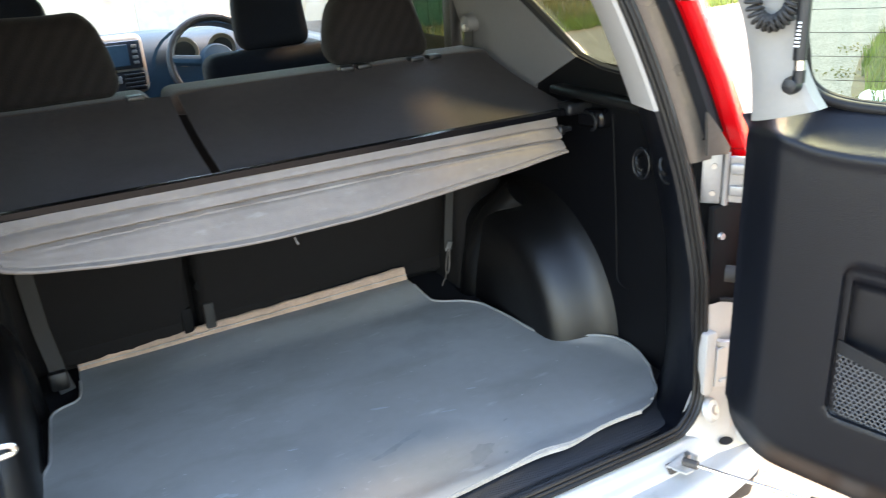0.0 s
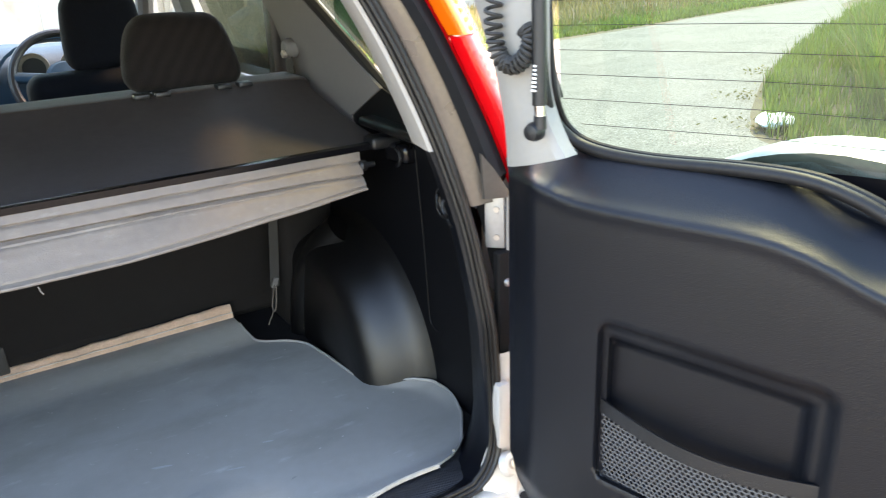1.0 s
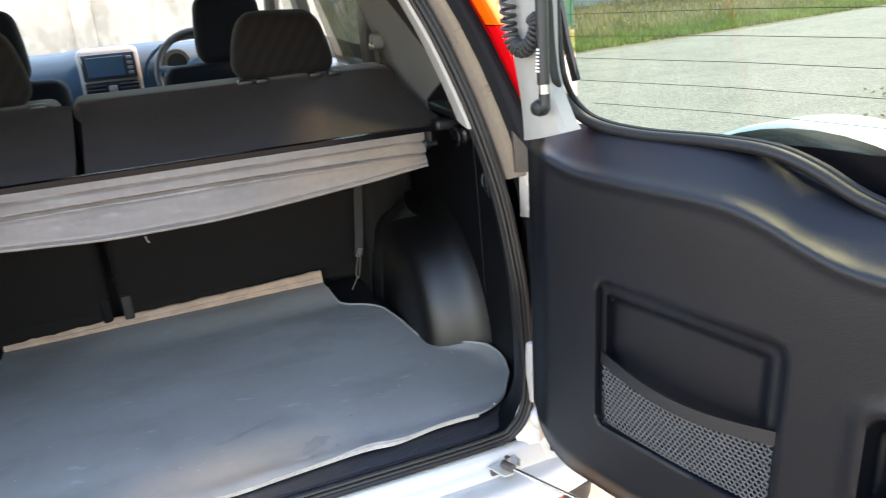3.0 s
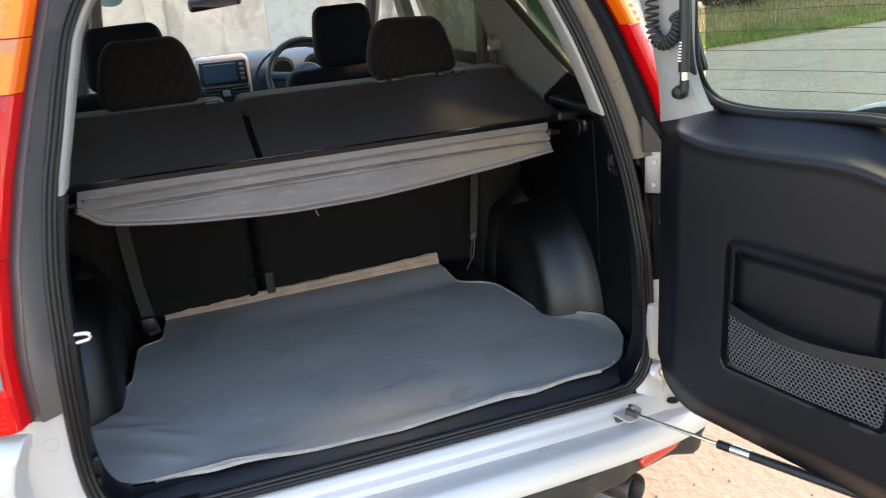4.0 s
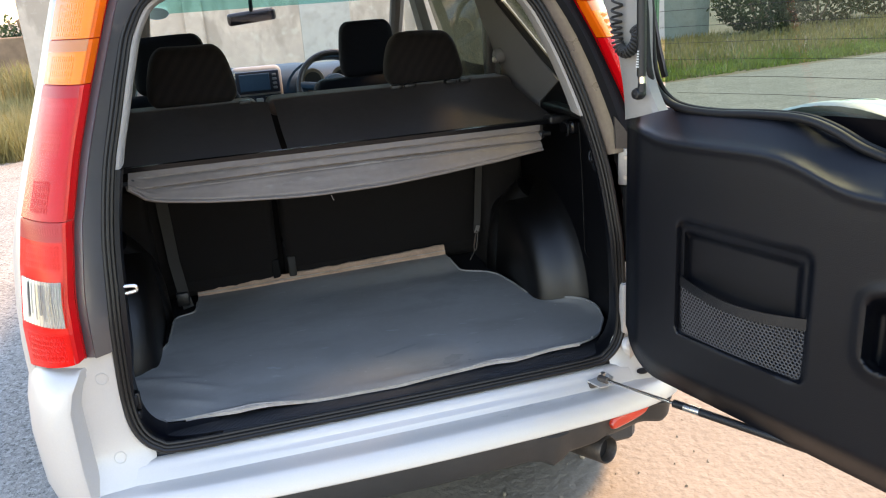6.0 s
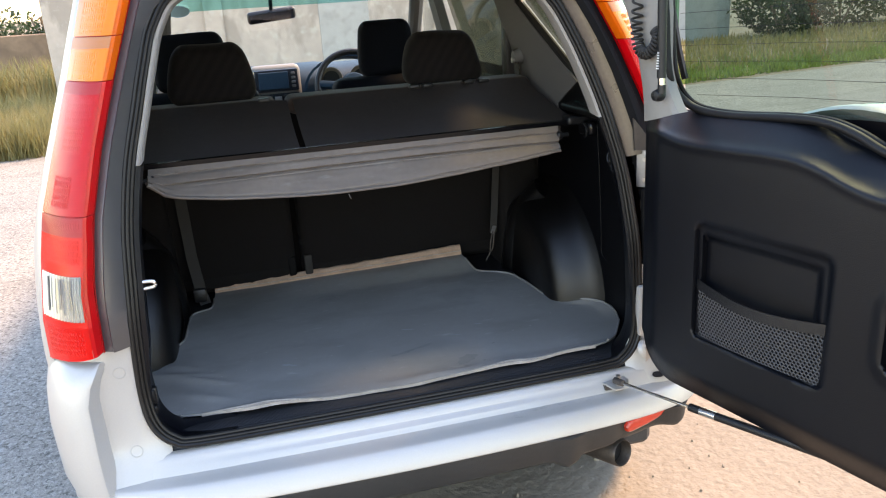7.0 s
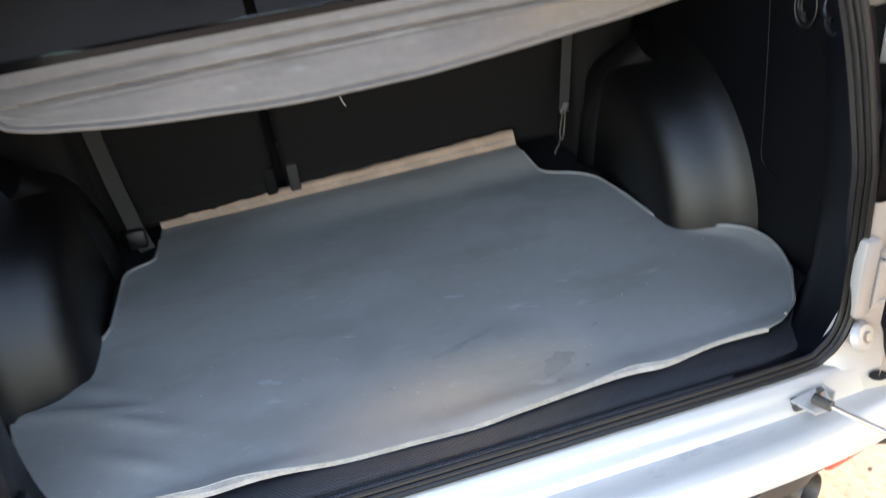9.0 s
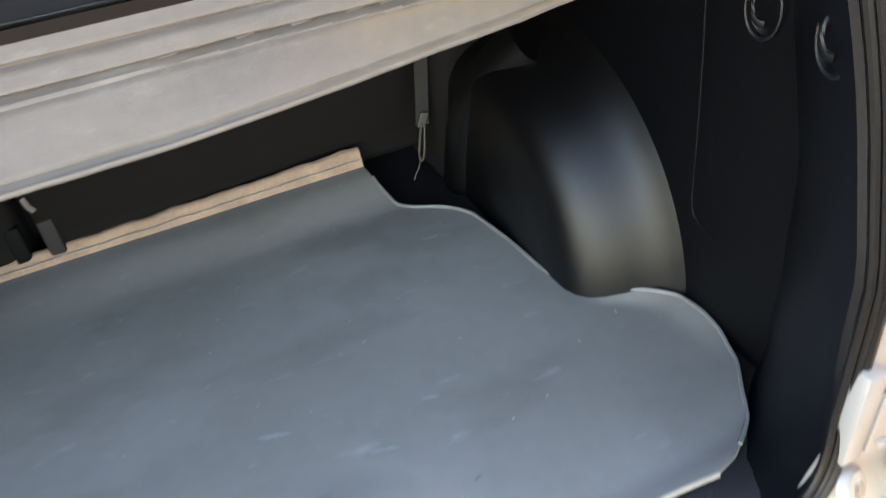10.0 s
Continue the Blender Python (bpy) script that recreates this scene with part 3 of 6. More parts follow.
TRIM_L = [(0.020, 0.0, 0.6), (0.030, 0.006, 0.45), (0.034, 0.022, 0.3), (0.030, 0.050, 0.2), (0.018, 0.080), (-0.002, 0.110), (-0.028, 0.140), (-0.055, 0.165), (-0.085, 0.185)]
TRIM_R = [(0.018, 0.0, 0.6), (0.022, 0.006, 0.45), (0.018, 0.022, 0.3), (0.008, 0.050, 0.2), (-0.006, 0.080), (-0.024, 0.110), (-0.045, 0.140), (-0.072, 0.168), (-0.100, 0.190), (-0.125, 0.205)]
for s, tab in ((-1, TRIM_L), (1, TRIM_R)):
    ring_part("opening_trim", [ring(*q) for q in tab], lambda c: 0.634 < c.z < 1.262 and s * (c.x - XC) > 0.40, M_PANEL, "black plastic trim inside the opening")
    up_rings = [ring(0.020, 0.0), ring(0.026, 0.006), ring(0.029, 0.02), ring(0.030, 0.075), ring(0.0, 0.12)] if s < 0 else [ring(0.018, 0.0), ring(0.023, 0.006), ring(0.022, 0.02), ring(0.014, 0.075), ring(-0.02, 0.12)]
    ring_part("pillar_trim", up_rings, lambda c: c.z >= 1.262 and s * (c.x - XC) > 0, M_PILLAR_GREY, "light grey pillar and header trim")

# sill: a black grained plate between the mat and the seal
SILL = [(-0.074, 0.616), (-0.067, 0.630), (-0.050, 0.638), (-0.016, 0.641), (0.02, 0.640), (0.20, 0.637)]
part("sill_plate", loft([[(XC + s * 0.60, y, z) for y, z in SILL] for s in (-1, -0.5, 0, 0.5, 1)]), M_SILL, car, "black sill plate with a fine grain")
part("sill_line", tube([(XC - 0.53, -0.060, 0.6360), (XC + 0.53, -0.060, 0.6360)], 0.0022, 6), M_BLACK, car)


# outer rear corner: horizontal sections from the opening out round the corner
ROWS_Z = [0.86, 0.90, 0.98, 1.06, 1.16, 1.26, 1.36, 1.44, 1.52, 1.60, 1.66]


def lamp_in(z):
    return lerp_table([(0.86, 0.655), (1.02, 0.652), (1.16, 0.632), (1.30, 0.595), (1.43, 0.552), (1.59, 0.494), (1.68, 0.45)], z)


def lamp_out(z):
    return lerp_table([(0.86, 0.787), (0.95, 0.784), (1.08, 0.767), (1.17, 0.750), (1.30, 0.707), (1.44, 0.658), (1.59, 0.610), (1.68, 0.57)], z)


def hw_open(z, s=1):
    return lerp_table([(z_, a) for a, z_ in (SIDE if s > 0 else SIDE_L)], z)


def lamp_shift(s, z):
    """Hinge side's lamp moved out, less near the roof, to fit the camera's view."""
    return lerp_table([(1.20, 0.036), (1.28, 0.032), (1.43, 0.020), (1.60, -0.004)], z) if s > 0 else 0.0


for s in (-1, 1):
    # black pillar panel from the seal to the lamp; on the hinge side a painted flange runs above the hinge
    fw = (lambda z: 0.042) if s > 0 else (lambda z: 0.0)
    bm = loft([[(XC + s * (hw_open(z, s) - 0.006 + fw(z)), y_open(z) - 0.004 - fw(z) * 0.7, z), (XC + s * (hw_open(z, s) + 0.010 + fw(z)), y_open(z) - 0.020 - fw(z) * 0.5, z),
                (XC + s * (lamp_in(z) + lamp_shift(s, z) - 0.020), y_open(z) - 0.036, z), (XC + s * (lamp_in(z) + lamp_shift(s, z) - 0.017), y_open(z) - 0.030, z),
                (XC + s * (lamp_in(z) + lamp_shift(s, z) + 0.006), y_open(z) - 0.020, z)]
               for z in [0.885 + k * 0.04 for k in range(19)]])
    if s > 0:
        for v in bm.verts:
            v.co.y += 0.05 * min(1, max(0, (1.20 - v.co.z) / 0.02))
    # the hinge side's panel gets a deeper black, with shade in its colour
    part("pillar_panel", bm, M_PILLAR_BLACK if s < 0 else M_DEEP, car, "black pillar panel, satin but darkened for shade on the hinge side")
    if s > 0:
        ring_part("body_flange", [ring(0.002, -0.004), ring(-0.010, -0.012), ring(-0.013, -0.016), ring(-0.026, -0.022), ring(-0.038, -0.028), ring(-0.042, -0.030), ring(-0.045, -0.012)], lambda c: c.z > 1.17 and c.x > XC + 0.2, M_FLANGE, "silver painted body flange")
    # silver quarter panel round the corner and along the flank
    rows = []
    for z in [0.50, 0.60, 0.70, 0.80] + ROWS_Z:
        lo = lamp_out(max(z, 0.86)) + lamp_shift(s, z)
        flank = lerp_table([(0.3, 0.84), (0.8, 0.868), (1.05, 0.850), (1.20, 0.805), (1.45, 0.70), (1.68, 0.58)], z)
        y0 = y_open(z) + 0.075
        rows.append([(XC + s * (lo - 0.012), y0 - 0.02, z), (XC + s * lo, y0 - 0.012, z), (XC + s * (lo + 0.012), y0 + 0.012, z),
                     (XC + s * (lo * 0.4 + flank * 0.6), y0 + 0.16, z), (XC + s * flank, y0 + 0.42, z), (XC + s * flank, 2.2, z), (XC + s * flank * 0.97, 4.0, z * 0.8 + 0.1)])
    zcut = [r for r in rows if r[0][2] <= 1.27]
    part("quarter_panel", loft(zcut), M_SILVER, car, "silver rear quarter panel")
    # pillar outside the glass
    bm = loft([[p for p in r[:4]] for r in rows if r[0][2] >= 1.26])
    part("rear_pillar", bm, M_SILVER, car)

roof_rows = []
for y in (0.06, 0.10, 0.2, 0.5, 1.0, 1.6, 2.1):
    roof_rows.append([(XC + a, y, 1.66 + 0.05 * math.cos(a / 0.62 * 1.5) + (0.02 if 0.3 < y < 2.0 else 0)) for a in [-0.62 + k * 0.124 for k in range(11)]])
part("roof", solid(loft(roof_rows), 0.03), M_SILVER, car, "silver roof")
head_rows = [[(XC + a, y, 1.645 + 0.045 * math.cos(a / 0.60 * 1.5)) for a in [-0.58 + k * 0.116 for k in range(11)]] for y in (0.10, 0.5, 1.0, 1.6, 2.05)]
part("headliner", loft(head_rows), M_GREY_TRIM, car, "light grey headliner")


def lamp(s):
    """Tall rear lamp: housing, lens blocks with ribs, and a clear shell."""
    def lx(z, d):
        return XC + s * (d + lamp_shift(s, z))

    def foot(z, f):
        """The lower edge climbs towards the opening."""
        return z + 0.027 * (1 - f) * max(0.0, 1 - (z - 0.858) / 0.10)
    top = part("tail_lamp", loft([[(lx(z, lamp_in(z) - 0.002), y_open(z) - 0.016, foot(z, 0)), (lx(z, lamp_in(z)), y_open(z) - 0.03, foot(z, 0)), (lx(z, lamp_in(z) + 0.012), y_open(z) - 0.005, foot(z, 0.1)),
                                   (lx(z, lamp_out(z) - 0.01), y_open(z) + 0.05, z), (lx(z, lamp_out(z) - 0.006), y_open(z) + 0.075, z)]
                                  for z in [0.858 + k * 0.045 for k in range(18)]]), M_DARKRED, car, "tall red and amber tail lamp")
    blocks = [("red_lens", 0.862, 1.135, M_RED), ("red_lens", 1.135, 1.1735, M_SMOKE_RED), ("reversing_lens", 0.966, 1.058, M_CLEAR_IN),
              ("red_lens", 1.1755, 1.410, M_DARKRED), ("red_lens", 1.410, 1.4335, M_SMOKE_RED), ("amber_lens", 1.4355, 1.497, M_ORANGE),
              ("amber_lens", 1.497, 1.5195, M_SMOKE_AMBER), ("amber_lens", 1.5215, 1.64, M_ORANGE)]
    facets = [(0.874, 0.948, 2, 16, 0.0022), (1.078, 1.130, 1, 15, 0.0022), (1.145, 1.165, 1, 9, 0.0010), (1.192, 1.252, 6, 14, 0.0026), (1.295, 1.345, 4, 13, 0.0016), (1.355, 1.405, 2, 14, 0.0010),
              (1.440, 1.490, 4, 15, 0.0022), (1.530, 1.60, 4, 15, 0.0022)]
    for nm, z0, z1, m in blocks:
        n = max(6, int((z1 - z0) / 0.0045))
        for face in (0, 1):
            if nm == "reversing_lens" and face == 0:
                continue
            # narrow face: darker copies of the lens colours put its shade in
            mm = {M_RED: M_DARKRED, M_ORANGE: M_AMBER_SHADED, M_SMOKE_RED: M_DARKRED, M_SMOKE_AMBER: M_AMBER_SHADED}.get(m, m) if face == 0 else m
            rings = []
            for k in range(n + 1):
                z = z0 + (z1 - z0) * k / n
                i, o, y = lamp_in(z), lamp_out(z), y_open(z)
                zone = next((v for v in facets if v[0] < z < v[1]), None)
                if face == 0:      # narrow inner face
                    rings.append([(lx(z, i + 0.001), y - 0.030, foot(z, 0)), (lx(z, i + 0.011), y - 0.047, foot(z, 0.1)), (lx(z, i + 0.018), y - 0.049, foot(z, 0.15))])
                else:
                    pts = []
                    w0, w1 = i + 0.0185, o - 0.006
                    clear = nm == "reversing_lens"
                    if clear:
                        w0, w1 = w0 + (w1 - w0) * 0.03, w0 + (w1 - w0) * 0.95
                    nq = 26 if clear else 36
                    for q in range(nq + 1):
                        f = q / nq
                        pts.append((lx(z, w0 + (w1 - w0) * f), y - 0.049 + 0.102 * ((0.03 + 0.92 * f) if clear else f) ** 1.7 - (0.0062 if clear else 0) + (0.0050 * (q % 2) if clear else (0.9 * zone[4] * (q % 2) * (1.0 if k % 3 else 0.15) if zone and zone[2] * 2 < q < zone[3] * 2 else 0.0)), foot(z, 0.15 + 0.85 * f)))
                    rings.append(pts)
            part(nm, loft(rings), mm, top, "" if m is not M_CLEAR_IN else "clear ribbed reversing lens", smooth=False)
    # grey strips draw the ribs' shade onto the reversing lens
    for q in range(8):
        f0, f1 = 0.06 + q * 0.108, 0.06 + q * 0.108 + 0.030
        bar = []
        for z in (0.990 - 0.010 * (q % 2), 1.012, 1.034, 1.051):
            i, o, y = lamp_in(z), lamp_out(z), y_open(z)
            w0, w1 = i + 0.0185, o - 0.006
            w0, w1 = w0 + (w1 - w0) * 0.03, w0 + (w1 - w0) * 0.95
            bar.append([(lx(z, w0 + (w1 - w0) * f), y - 0.0562 + 0.102 * (0.03 + 0.92 * f) ** 1.7, foot(z, 0.15 + 0.85 * f)) for f in (f0, f1)])
        part("lens_rib_shade", loft(bar), M_GREY_TRIM, top, smooth=False)
    shell = []
    for k in range(27):
        z = 0.858 + k * 0.0302
        i, o, y = lamp_in(z), lamp_out(z), y_open(z)
        e = 0.006 if 0 < k < 26 else 0.0
        shell.append([(lx(z, i - 0.003), y - 0.030, foot(z, 0)), (lx(z, i + 0.010), y - 0.048 - e, foot(z, 0.1)), (lx(z, i + 0.022), y - 0.051 - e, foot(z, 0.15))] +
                     [(lx(z, i + 0.022 + (o - i - 0.022) * f), y - 0.051 - e + 0.104 * f ** 1.7, foot(z, 0.15 + 0.85 * f)) for f in (0.2, 0.4, 0.6, 0.8, 1.0)])
    sh = part("lens_shell", loft(shell), M_LENS, top, "clear glossy outer lens")
    sh.visible_shadow = False
    return top


lamp(-1)
lamp(1)

# bumper: body-coloured step wrapped round both corners, black lower valance
STEP = [(-0.072, 0.610), (-0.081, 0.620), (-0.090, 0.6185), (-0.098, 0.615), (-0.1035, 0.611), (-0.107, 0.605), (-0.1095, 0.599), (-0.114, 0.5955), (-0.119, 0.594), (-0.1235, 0.591),
        (-0.127, 0.584), (-0.130, 0.580), (-0.136, 0.5785), (-0.150, 0.577), (-0.165, 0.576), (-0.176, 0.575), (-0.183, 0.5725), (-0.189, 0.567), (-0.197, 0.552), (-0.205, 0.534), (-0.206, 0.529), (-0.202, 0.525), (-0.185, 0.522)]
RIDGED = range(4, 12)
WRAP = [(0.0, 0.0), (0.10, 0.001), (0.20, 0.003), (0.30, 0.006), (0.39, 0.010), (0.45, 0.013), (0.50, 0.017), (0.545, 0.022), (0.59, 0.028), (0.62, 0.034), (0.65, 0.041), (0.68, 0.050), (0.705, 0.060),
        (0.725, 0.072), (0.742, 0.090), (0.755, 0.115), (0.764, 0.15), (0.772, 0.21), (0.78, 0.45)]


def bow(x):
    """How far the bumper's ends sweep forward."""
    return lerp_table(WRAP, abs(x - XC))


smooth_wrap = [(p.x, p.y) for p in smooth_path([(a, d, 0) for a, d in WRAP], 3)]
cols = [(-a, d) for a, d in WRAP[:0:-1]] + WRAP
top_rows = []
for a, d in cols:
    row = []
    for k, (y, z) in enumerate(STEP):
        if k in RIDGED:      # the two pressed ridges die out towards the ends
            e = min(1.0, max(0.0, (abs(a) - 0.30) / 0.22))
            z += (lerp_table([(-0.130, 0.580), (-0.1035, 0.611)], y) - z) * e
        f = min(1.0, max(0.0, (-0.09 - y) / 0.10))
        x = a - math.copysign(min(0.10, max(0, d - 0.05) * 0.8) * (1 - f), a) if a else 0.0
        row.append((XC + x, y + d * f + max(0, d - 0.06) * (1 - f), z))
    top_rows.append(row)
part("bumper", loft(top_rows), M_SILVER, car, "silver bumper step below the opening", angle=28)
# rubbed, dirty place on the tread
smear = bmesh.new()
rnd = random.Random(5)
for k in range(14):
    cx, cy = 0.34 + rnd.gauss(0, 0.055), -0.158 + rnd.gauss(0, 0.007)
    pts = [(cx + rnd.uniform(0.004, 0.020) * math.cos(q * 0.785), cy + rnd.uniform(0.0015, 0.005) * math.sin(q * 0.785)) for q in range(8)]
    smear.faces.new([smear.verts.new((px, py, 0.5780 + (py + 0.15) * 0.08 - 0.0003 * (k % 3))) for px, py in pts])
sm = part("smear", moved(smear, Matrix.Translation((0, 0.012, 0.0015))), mat("dried_dirt", (0.49, 0.475, 0.45), 0.55, 0.2, 0.15, 40, 200), car, "grey rubbed smear on the tread", smooth=False)
tagged(sm, "grey rubbed smear on the tread", kind="stuff")
for s in (-1, 1):
    # body panel beside the opening, with its plugs on one side, and the bumper corner
    rows = []
    for z in (0.565, 0.58, 0.60, 0.63, 0.66, 0.72, 0.78, 0.84, 0.870, 0.888):
        o = lerp_table([(0.565, 0.690), (0.80, 0.690), (0.888, 0.662)], z) if s < 0 else 0.76
        i = hw_open(max(z, 0.66)) - 0.006 if z > 0.63 else 0.56
        yb = lerp_table([(0.565, -0.125), (0.60, -0.105), (0.63, -0.088), (0.66, -0.078), (0.888, -0.072)], z)
        rows.append([(XC + s * i, yb + 0.012, z), (XC + s * (i + 0.02), yb, z), (XC + s * (o * 0.7 + i * 0.3), yb - 0.003, z), (XC + s * (o - 0.02), yb - 0.004, z), (XC + s * o, yb - 0.006, z), (XC + s * (o + 0.05), yb + 0.012, z)])
    part("body_panel", loft(rows), M_SILVER, car, "silver body panel beside the opening", angle=70)
    rows = []
    for z in ((0.53, 0.54, 0.56) if s < 0 else ()) + (0.60, 0.66, 0.72, 0.78, 0.82, 0.842, 0.855, 0.862):
        i = lerp_table([(0.53, 0.672), (0.60, 0.682), (0.66, 0.686), (0.78, 0.688), (0.80, 0.688), (0.862, 0.656)], z) + (0.06 if s > 0 else 0)
        o = lerp_table([(0.53, 0.79), (0.60, 0.812), (0.72, 0.822), (0.80, 0.815), (0.84, 0.80), (0.862, 0.785)], z)
        yb = lerp_table([(0.53, -0.150), (0.60, -0.148), (0.72, -0.133), (0.80, -0.122), (0.842, -0.112), (0.862, -0.090)], z)
        rows.append([(XC + s * (i - 0.006), -0.070 if z > 0.60 else -0.10, z), (XC + s * (i + 0.010), yb + 0.010, z), (XC + s * (i + 0.014), yb + 0.003, z), (XC + s * (i + 0.022), yb, z)] +
                    [(XC + s * (i + 0.028 + (o - i - 0.028) * math.sin(f * math.pi / 2)), yb + 0.22 * (1 - math.cos(f * math.pi / 2)), z) for f in (0.2, 0.4, 0.6, 0.8, 0.92, 1.0)] +
                    [(XC + s * (o + 0.03), yb + 0.42, z)])
    rows.append([(p[0], p[1] + 0.05, p[2] + 0.003) for p in rows[-1]])
    part("bumper_corner", loft(rows), M_SILVER, car, "rounded silver bumper corner", angle=38)
    if s < 0:
        for zz, xo in ((0.828, 0.637), (0.640, 0.633)):
            yy = lerp_table([(0.6, -0.107), (0.63, -0.0915), (0.66, -0.0815), (0.885, -0.0755)], zz)
            bm = tube([(0.0125 * math.cos(q * math.pi / 16), 0, 0.0125 * math.sin(q * math.pi / 16)) for q in range(32)], 0.0008, 6, True, up=Vector((0, 1, 0)))
            part("plug", moved(bm, pose(XC - xo, yy, zz, -18 if zz < 0.66 else -2, 0, 0)), M_SILVER, car, "round plug in the body panel")
VAL = [(-0.185, 0.526), (-0.192, 0.521), (-0.193, 0.515), (-0.186, 0.490), (-0.180, 0.455), (-0.168, 0.440), (-0.14, 0.425), (-0.02, 0.40)]
val_rows = []
for a, d in [(-0.80, 0.5)] + [(-a, d) for a, d in smooth_wrap[:0:-1]] + smooth_wrap + [(0.80, 0.5)]:
    b = abs(a)
    bulge = 0.020 * math.exp(-((b - 0.365) / 0.030) ** 4)
    lift = 0.030 * max(0, (b - 0.40) / 0.40) ** 1.2
    swell = 0.018 * math.exp(-((b - 0.70) / 0.035) ** 2)
    recess = 0.013 * math.exp(-((b - 0.578) / 0.072) ** 6)
    val_rows.append([(XC + a * 0.985, y + d + (recess if 1 <= j <= 5 else 0) - (bulge * 0.6 + swell if 2 <= j <= 6 else 0), z + lift * (0.2 if j < 3 else 1.0) - (bulge if j >= 4 else 0) - (swell * 0.6 if j >= 4 else 0)) for j, (y, z) in enumerate(VAL)])
part("valance", loft(val_rows), M_BUMPER_BLACK, car, "black grained lower bumper")
# reflector: a slim rounded bar let into the valance
ref = []
for k in range(25):
    f = k / 24
    x = 0.548 + 0.112 * f
    h = 0.0195 * (1 - abs(2 * f - 1) ** 7) ** 0.5 + 0.0008
    cz, cy = 0.4925 + 0.022 * f, -0.1865 + bow(x)
    ref.append([(x + 0.006 * math.sin(q * math.pi / 7), cy + 0.012 * (1 - math.sin(q * math.pi / 7)) ** 1.5, cz + h * math.cos(q * math.pi / 7)) for q in range(8)])
part("reflector", loft(ref), M_REFLECT, car, "red bumper reflector", angle=80)
part("plug", moved(tube([(0.0105 * math.cos(q * math.pi / 12), 0, 0.0105 * math.sin(q * math.pi / 12)) for q in range(24)], 0.0009, 6, True, up=Vector((0, 1, 0))), pose(XC - 0.625, -0.0835, 0.955, 2, 0, 8)), M_PILLAR_BLACK, car, "round plug in the black pillar panel")
PIPE = pose(0.548, -0.120, 0.400, -8, 0, 24)
pipe = lathe([(0.030, 0.06), (0.0315, -0.016), (0.034, -0.020), (0.0365, -0.016), (0.036, 0.05), (0.034, 0.22)], 28, 'y')
part("exhaust_pipe", moved(pipe, PIPE), M_RUST, car, "round steel exhaust tailpipe")
part("exhaust_bore", moved(lathe([(0.001, 0.010), (0.0305, 0.010), (0.0305, 0.02)], 24, 'y'), PIPE), M_RUBBER, car)
part("underbody", box(XC - 0.75, XC + 0.75, 0.10, 3.9, 0.24, 0.50, 0.02, 1), M_BUMPER_BLACK, car)
for s in (-1, 1):
    for y in (0.62, 3.24):
        wheel = part("wheel", moved(lathe([(0.20, -0.10), (0.31, -0.105), (0.335, -0.07), (0.34, 0), (0.335, 0.07), (0.31, 0.105), (0.20, 0.10)], 36, 'x'), Matrix.Translation((XC + s * 0.76, y, 0.34))), M_RUBBER, car, "black tyre")
        part("rim", moved(lathe([(0.02, 0.06), (0.10, 0.07), (0.18, 0.05), (0.205, 0.09), (0.205, -0.09)], 24, 'x'), Matrix.Translation((XC + s * 0.76, y, 0.34))), M_CHROME, wheel)


# ---- load space ----
def side_x(y, z):
    """Half width of the load space at the outer wall."""
    return lerp_table([(0.0, 0.690), (0.12, 0.688), (0.25, 0.684), (0.9, 0.678)], y) - 0.03 * max(0, z - 1.0)


for s in (-1, 1):
    rows = [[(0.010 + s * side_x(y, z), y, z) for z in [0.625 + k * 0.04 for k in range(17)]] for y in [0.13 if s < 0 else 0.095, 0.17, 0.25, 0.4, 0.6, 0.9]]
    st = part("side_trim", loft(rows), M_SIDE, car, "black moulded side trim over the wheel arch")
    rings = []
    for k in range(49):
        th = math.pi * 1.08 * k / 48 - 0.04 * math.pi
        c, n = math.cos(th), math.sin(th)
        ring_ = []
        for r, dep in ((0.358, -0.004), (0.348, 0.003), (0.338, 0.011), (0.329, 0.021), (0.321, 0.034), (0.314, 0.050), (0.306, 0.070), (0.297, 0.090), (0.285, 0.109), (0.268, 0.122), (0.25, 0.129), (0.20, 0.133), (0.10, 0.135), (0.0, 0.135)):
            ring_.append((0.010 + s * (0.680 - dep), 0.60 - r * c, 0.615 + r * n))
        rings.append(ring_)
    part("wheel_arch", loft(rings), M_BLACK_TRIM, st, "rounded black wheel arch cover", angle=50)
    part("side_bolster", box(min(s * 0.54, s * 0.69), max(s * 0.54, s * 0.69), 0.72, 0.93, 0.62, 1.06, 0.03, 4), M_SEAT_BACK, st)
    part("arch_shoulder", sweep(smooth_path([(0.010 + s * 0.556, 0.715, 0.60), (0.010 + s * 0.558, 0.705, 0.68), (0.010 + s * 0.564, 0.680, 0.78), (0.010 + s * 0.585, 0.635, 0.87), (0.010 + s * 0.625, 0.575, 0.945)], 5), circle(0.040, 20, 1.0, 0.8), up=Vector((1, 0, 0))), M_BLACK_TRIM, st, "rounded black moulding in front of the wheel arch")
    # box added behind the trim to close a light leak
    part("light_leak_filler", box(min(s * 0.70, s * 0.712) + 0.01, max(s * 0.70, s * 0.712) + 0.01, 0.10, 0.95, 0.60, 1.10, 0.0, 1), M_SIDE, st)
    part("ledge", box(XC + s * 0.655 - 0.04, XC + s * 0.655 + 0.04, 0.12, 0.45, 1.212, 1.232, 0.008, 3), M_BLACK_TRIM, car)
part("load_floor", box(XC - 0.70, XC + 0.70, -0.02, 0.92, 0.60, 0.636, 0.0, 1), M_SEAT_BACK, car, "black carpeted load floor")


def side_plane(z):
    return 0.655 - max(0, z - 1.26) * 0.32


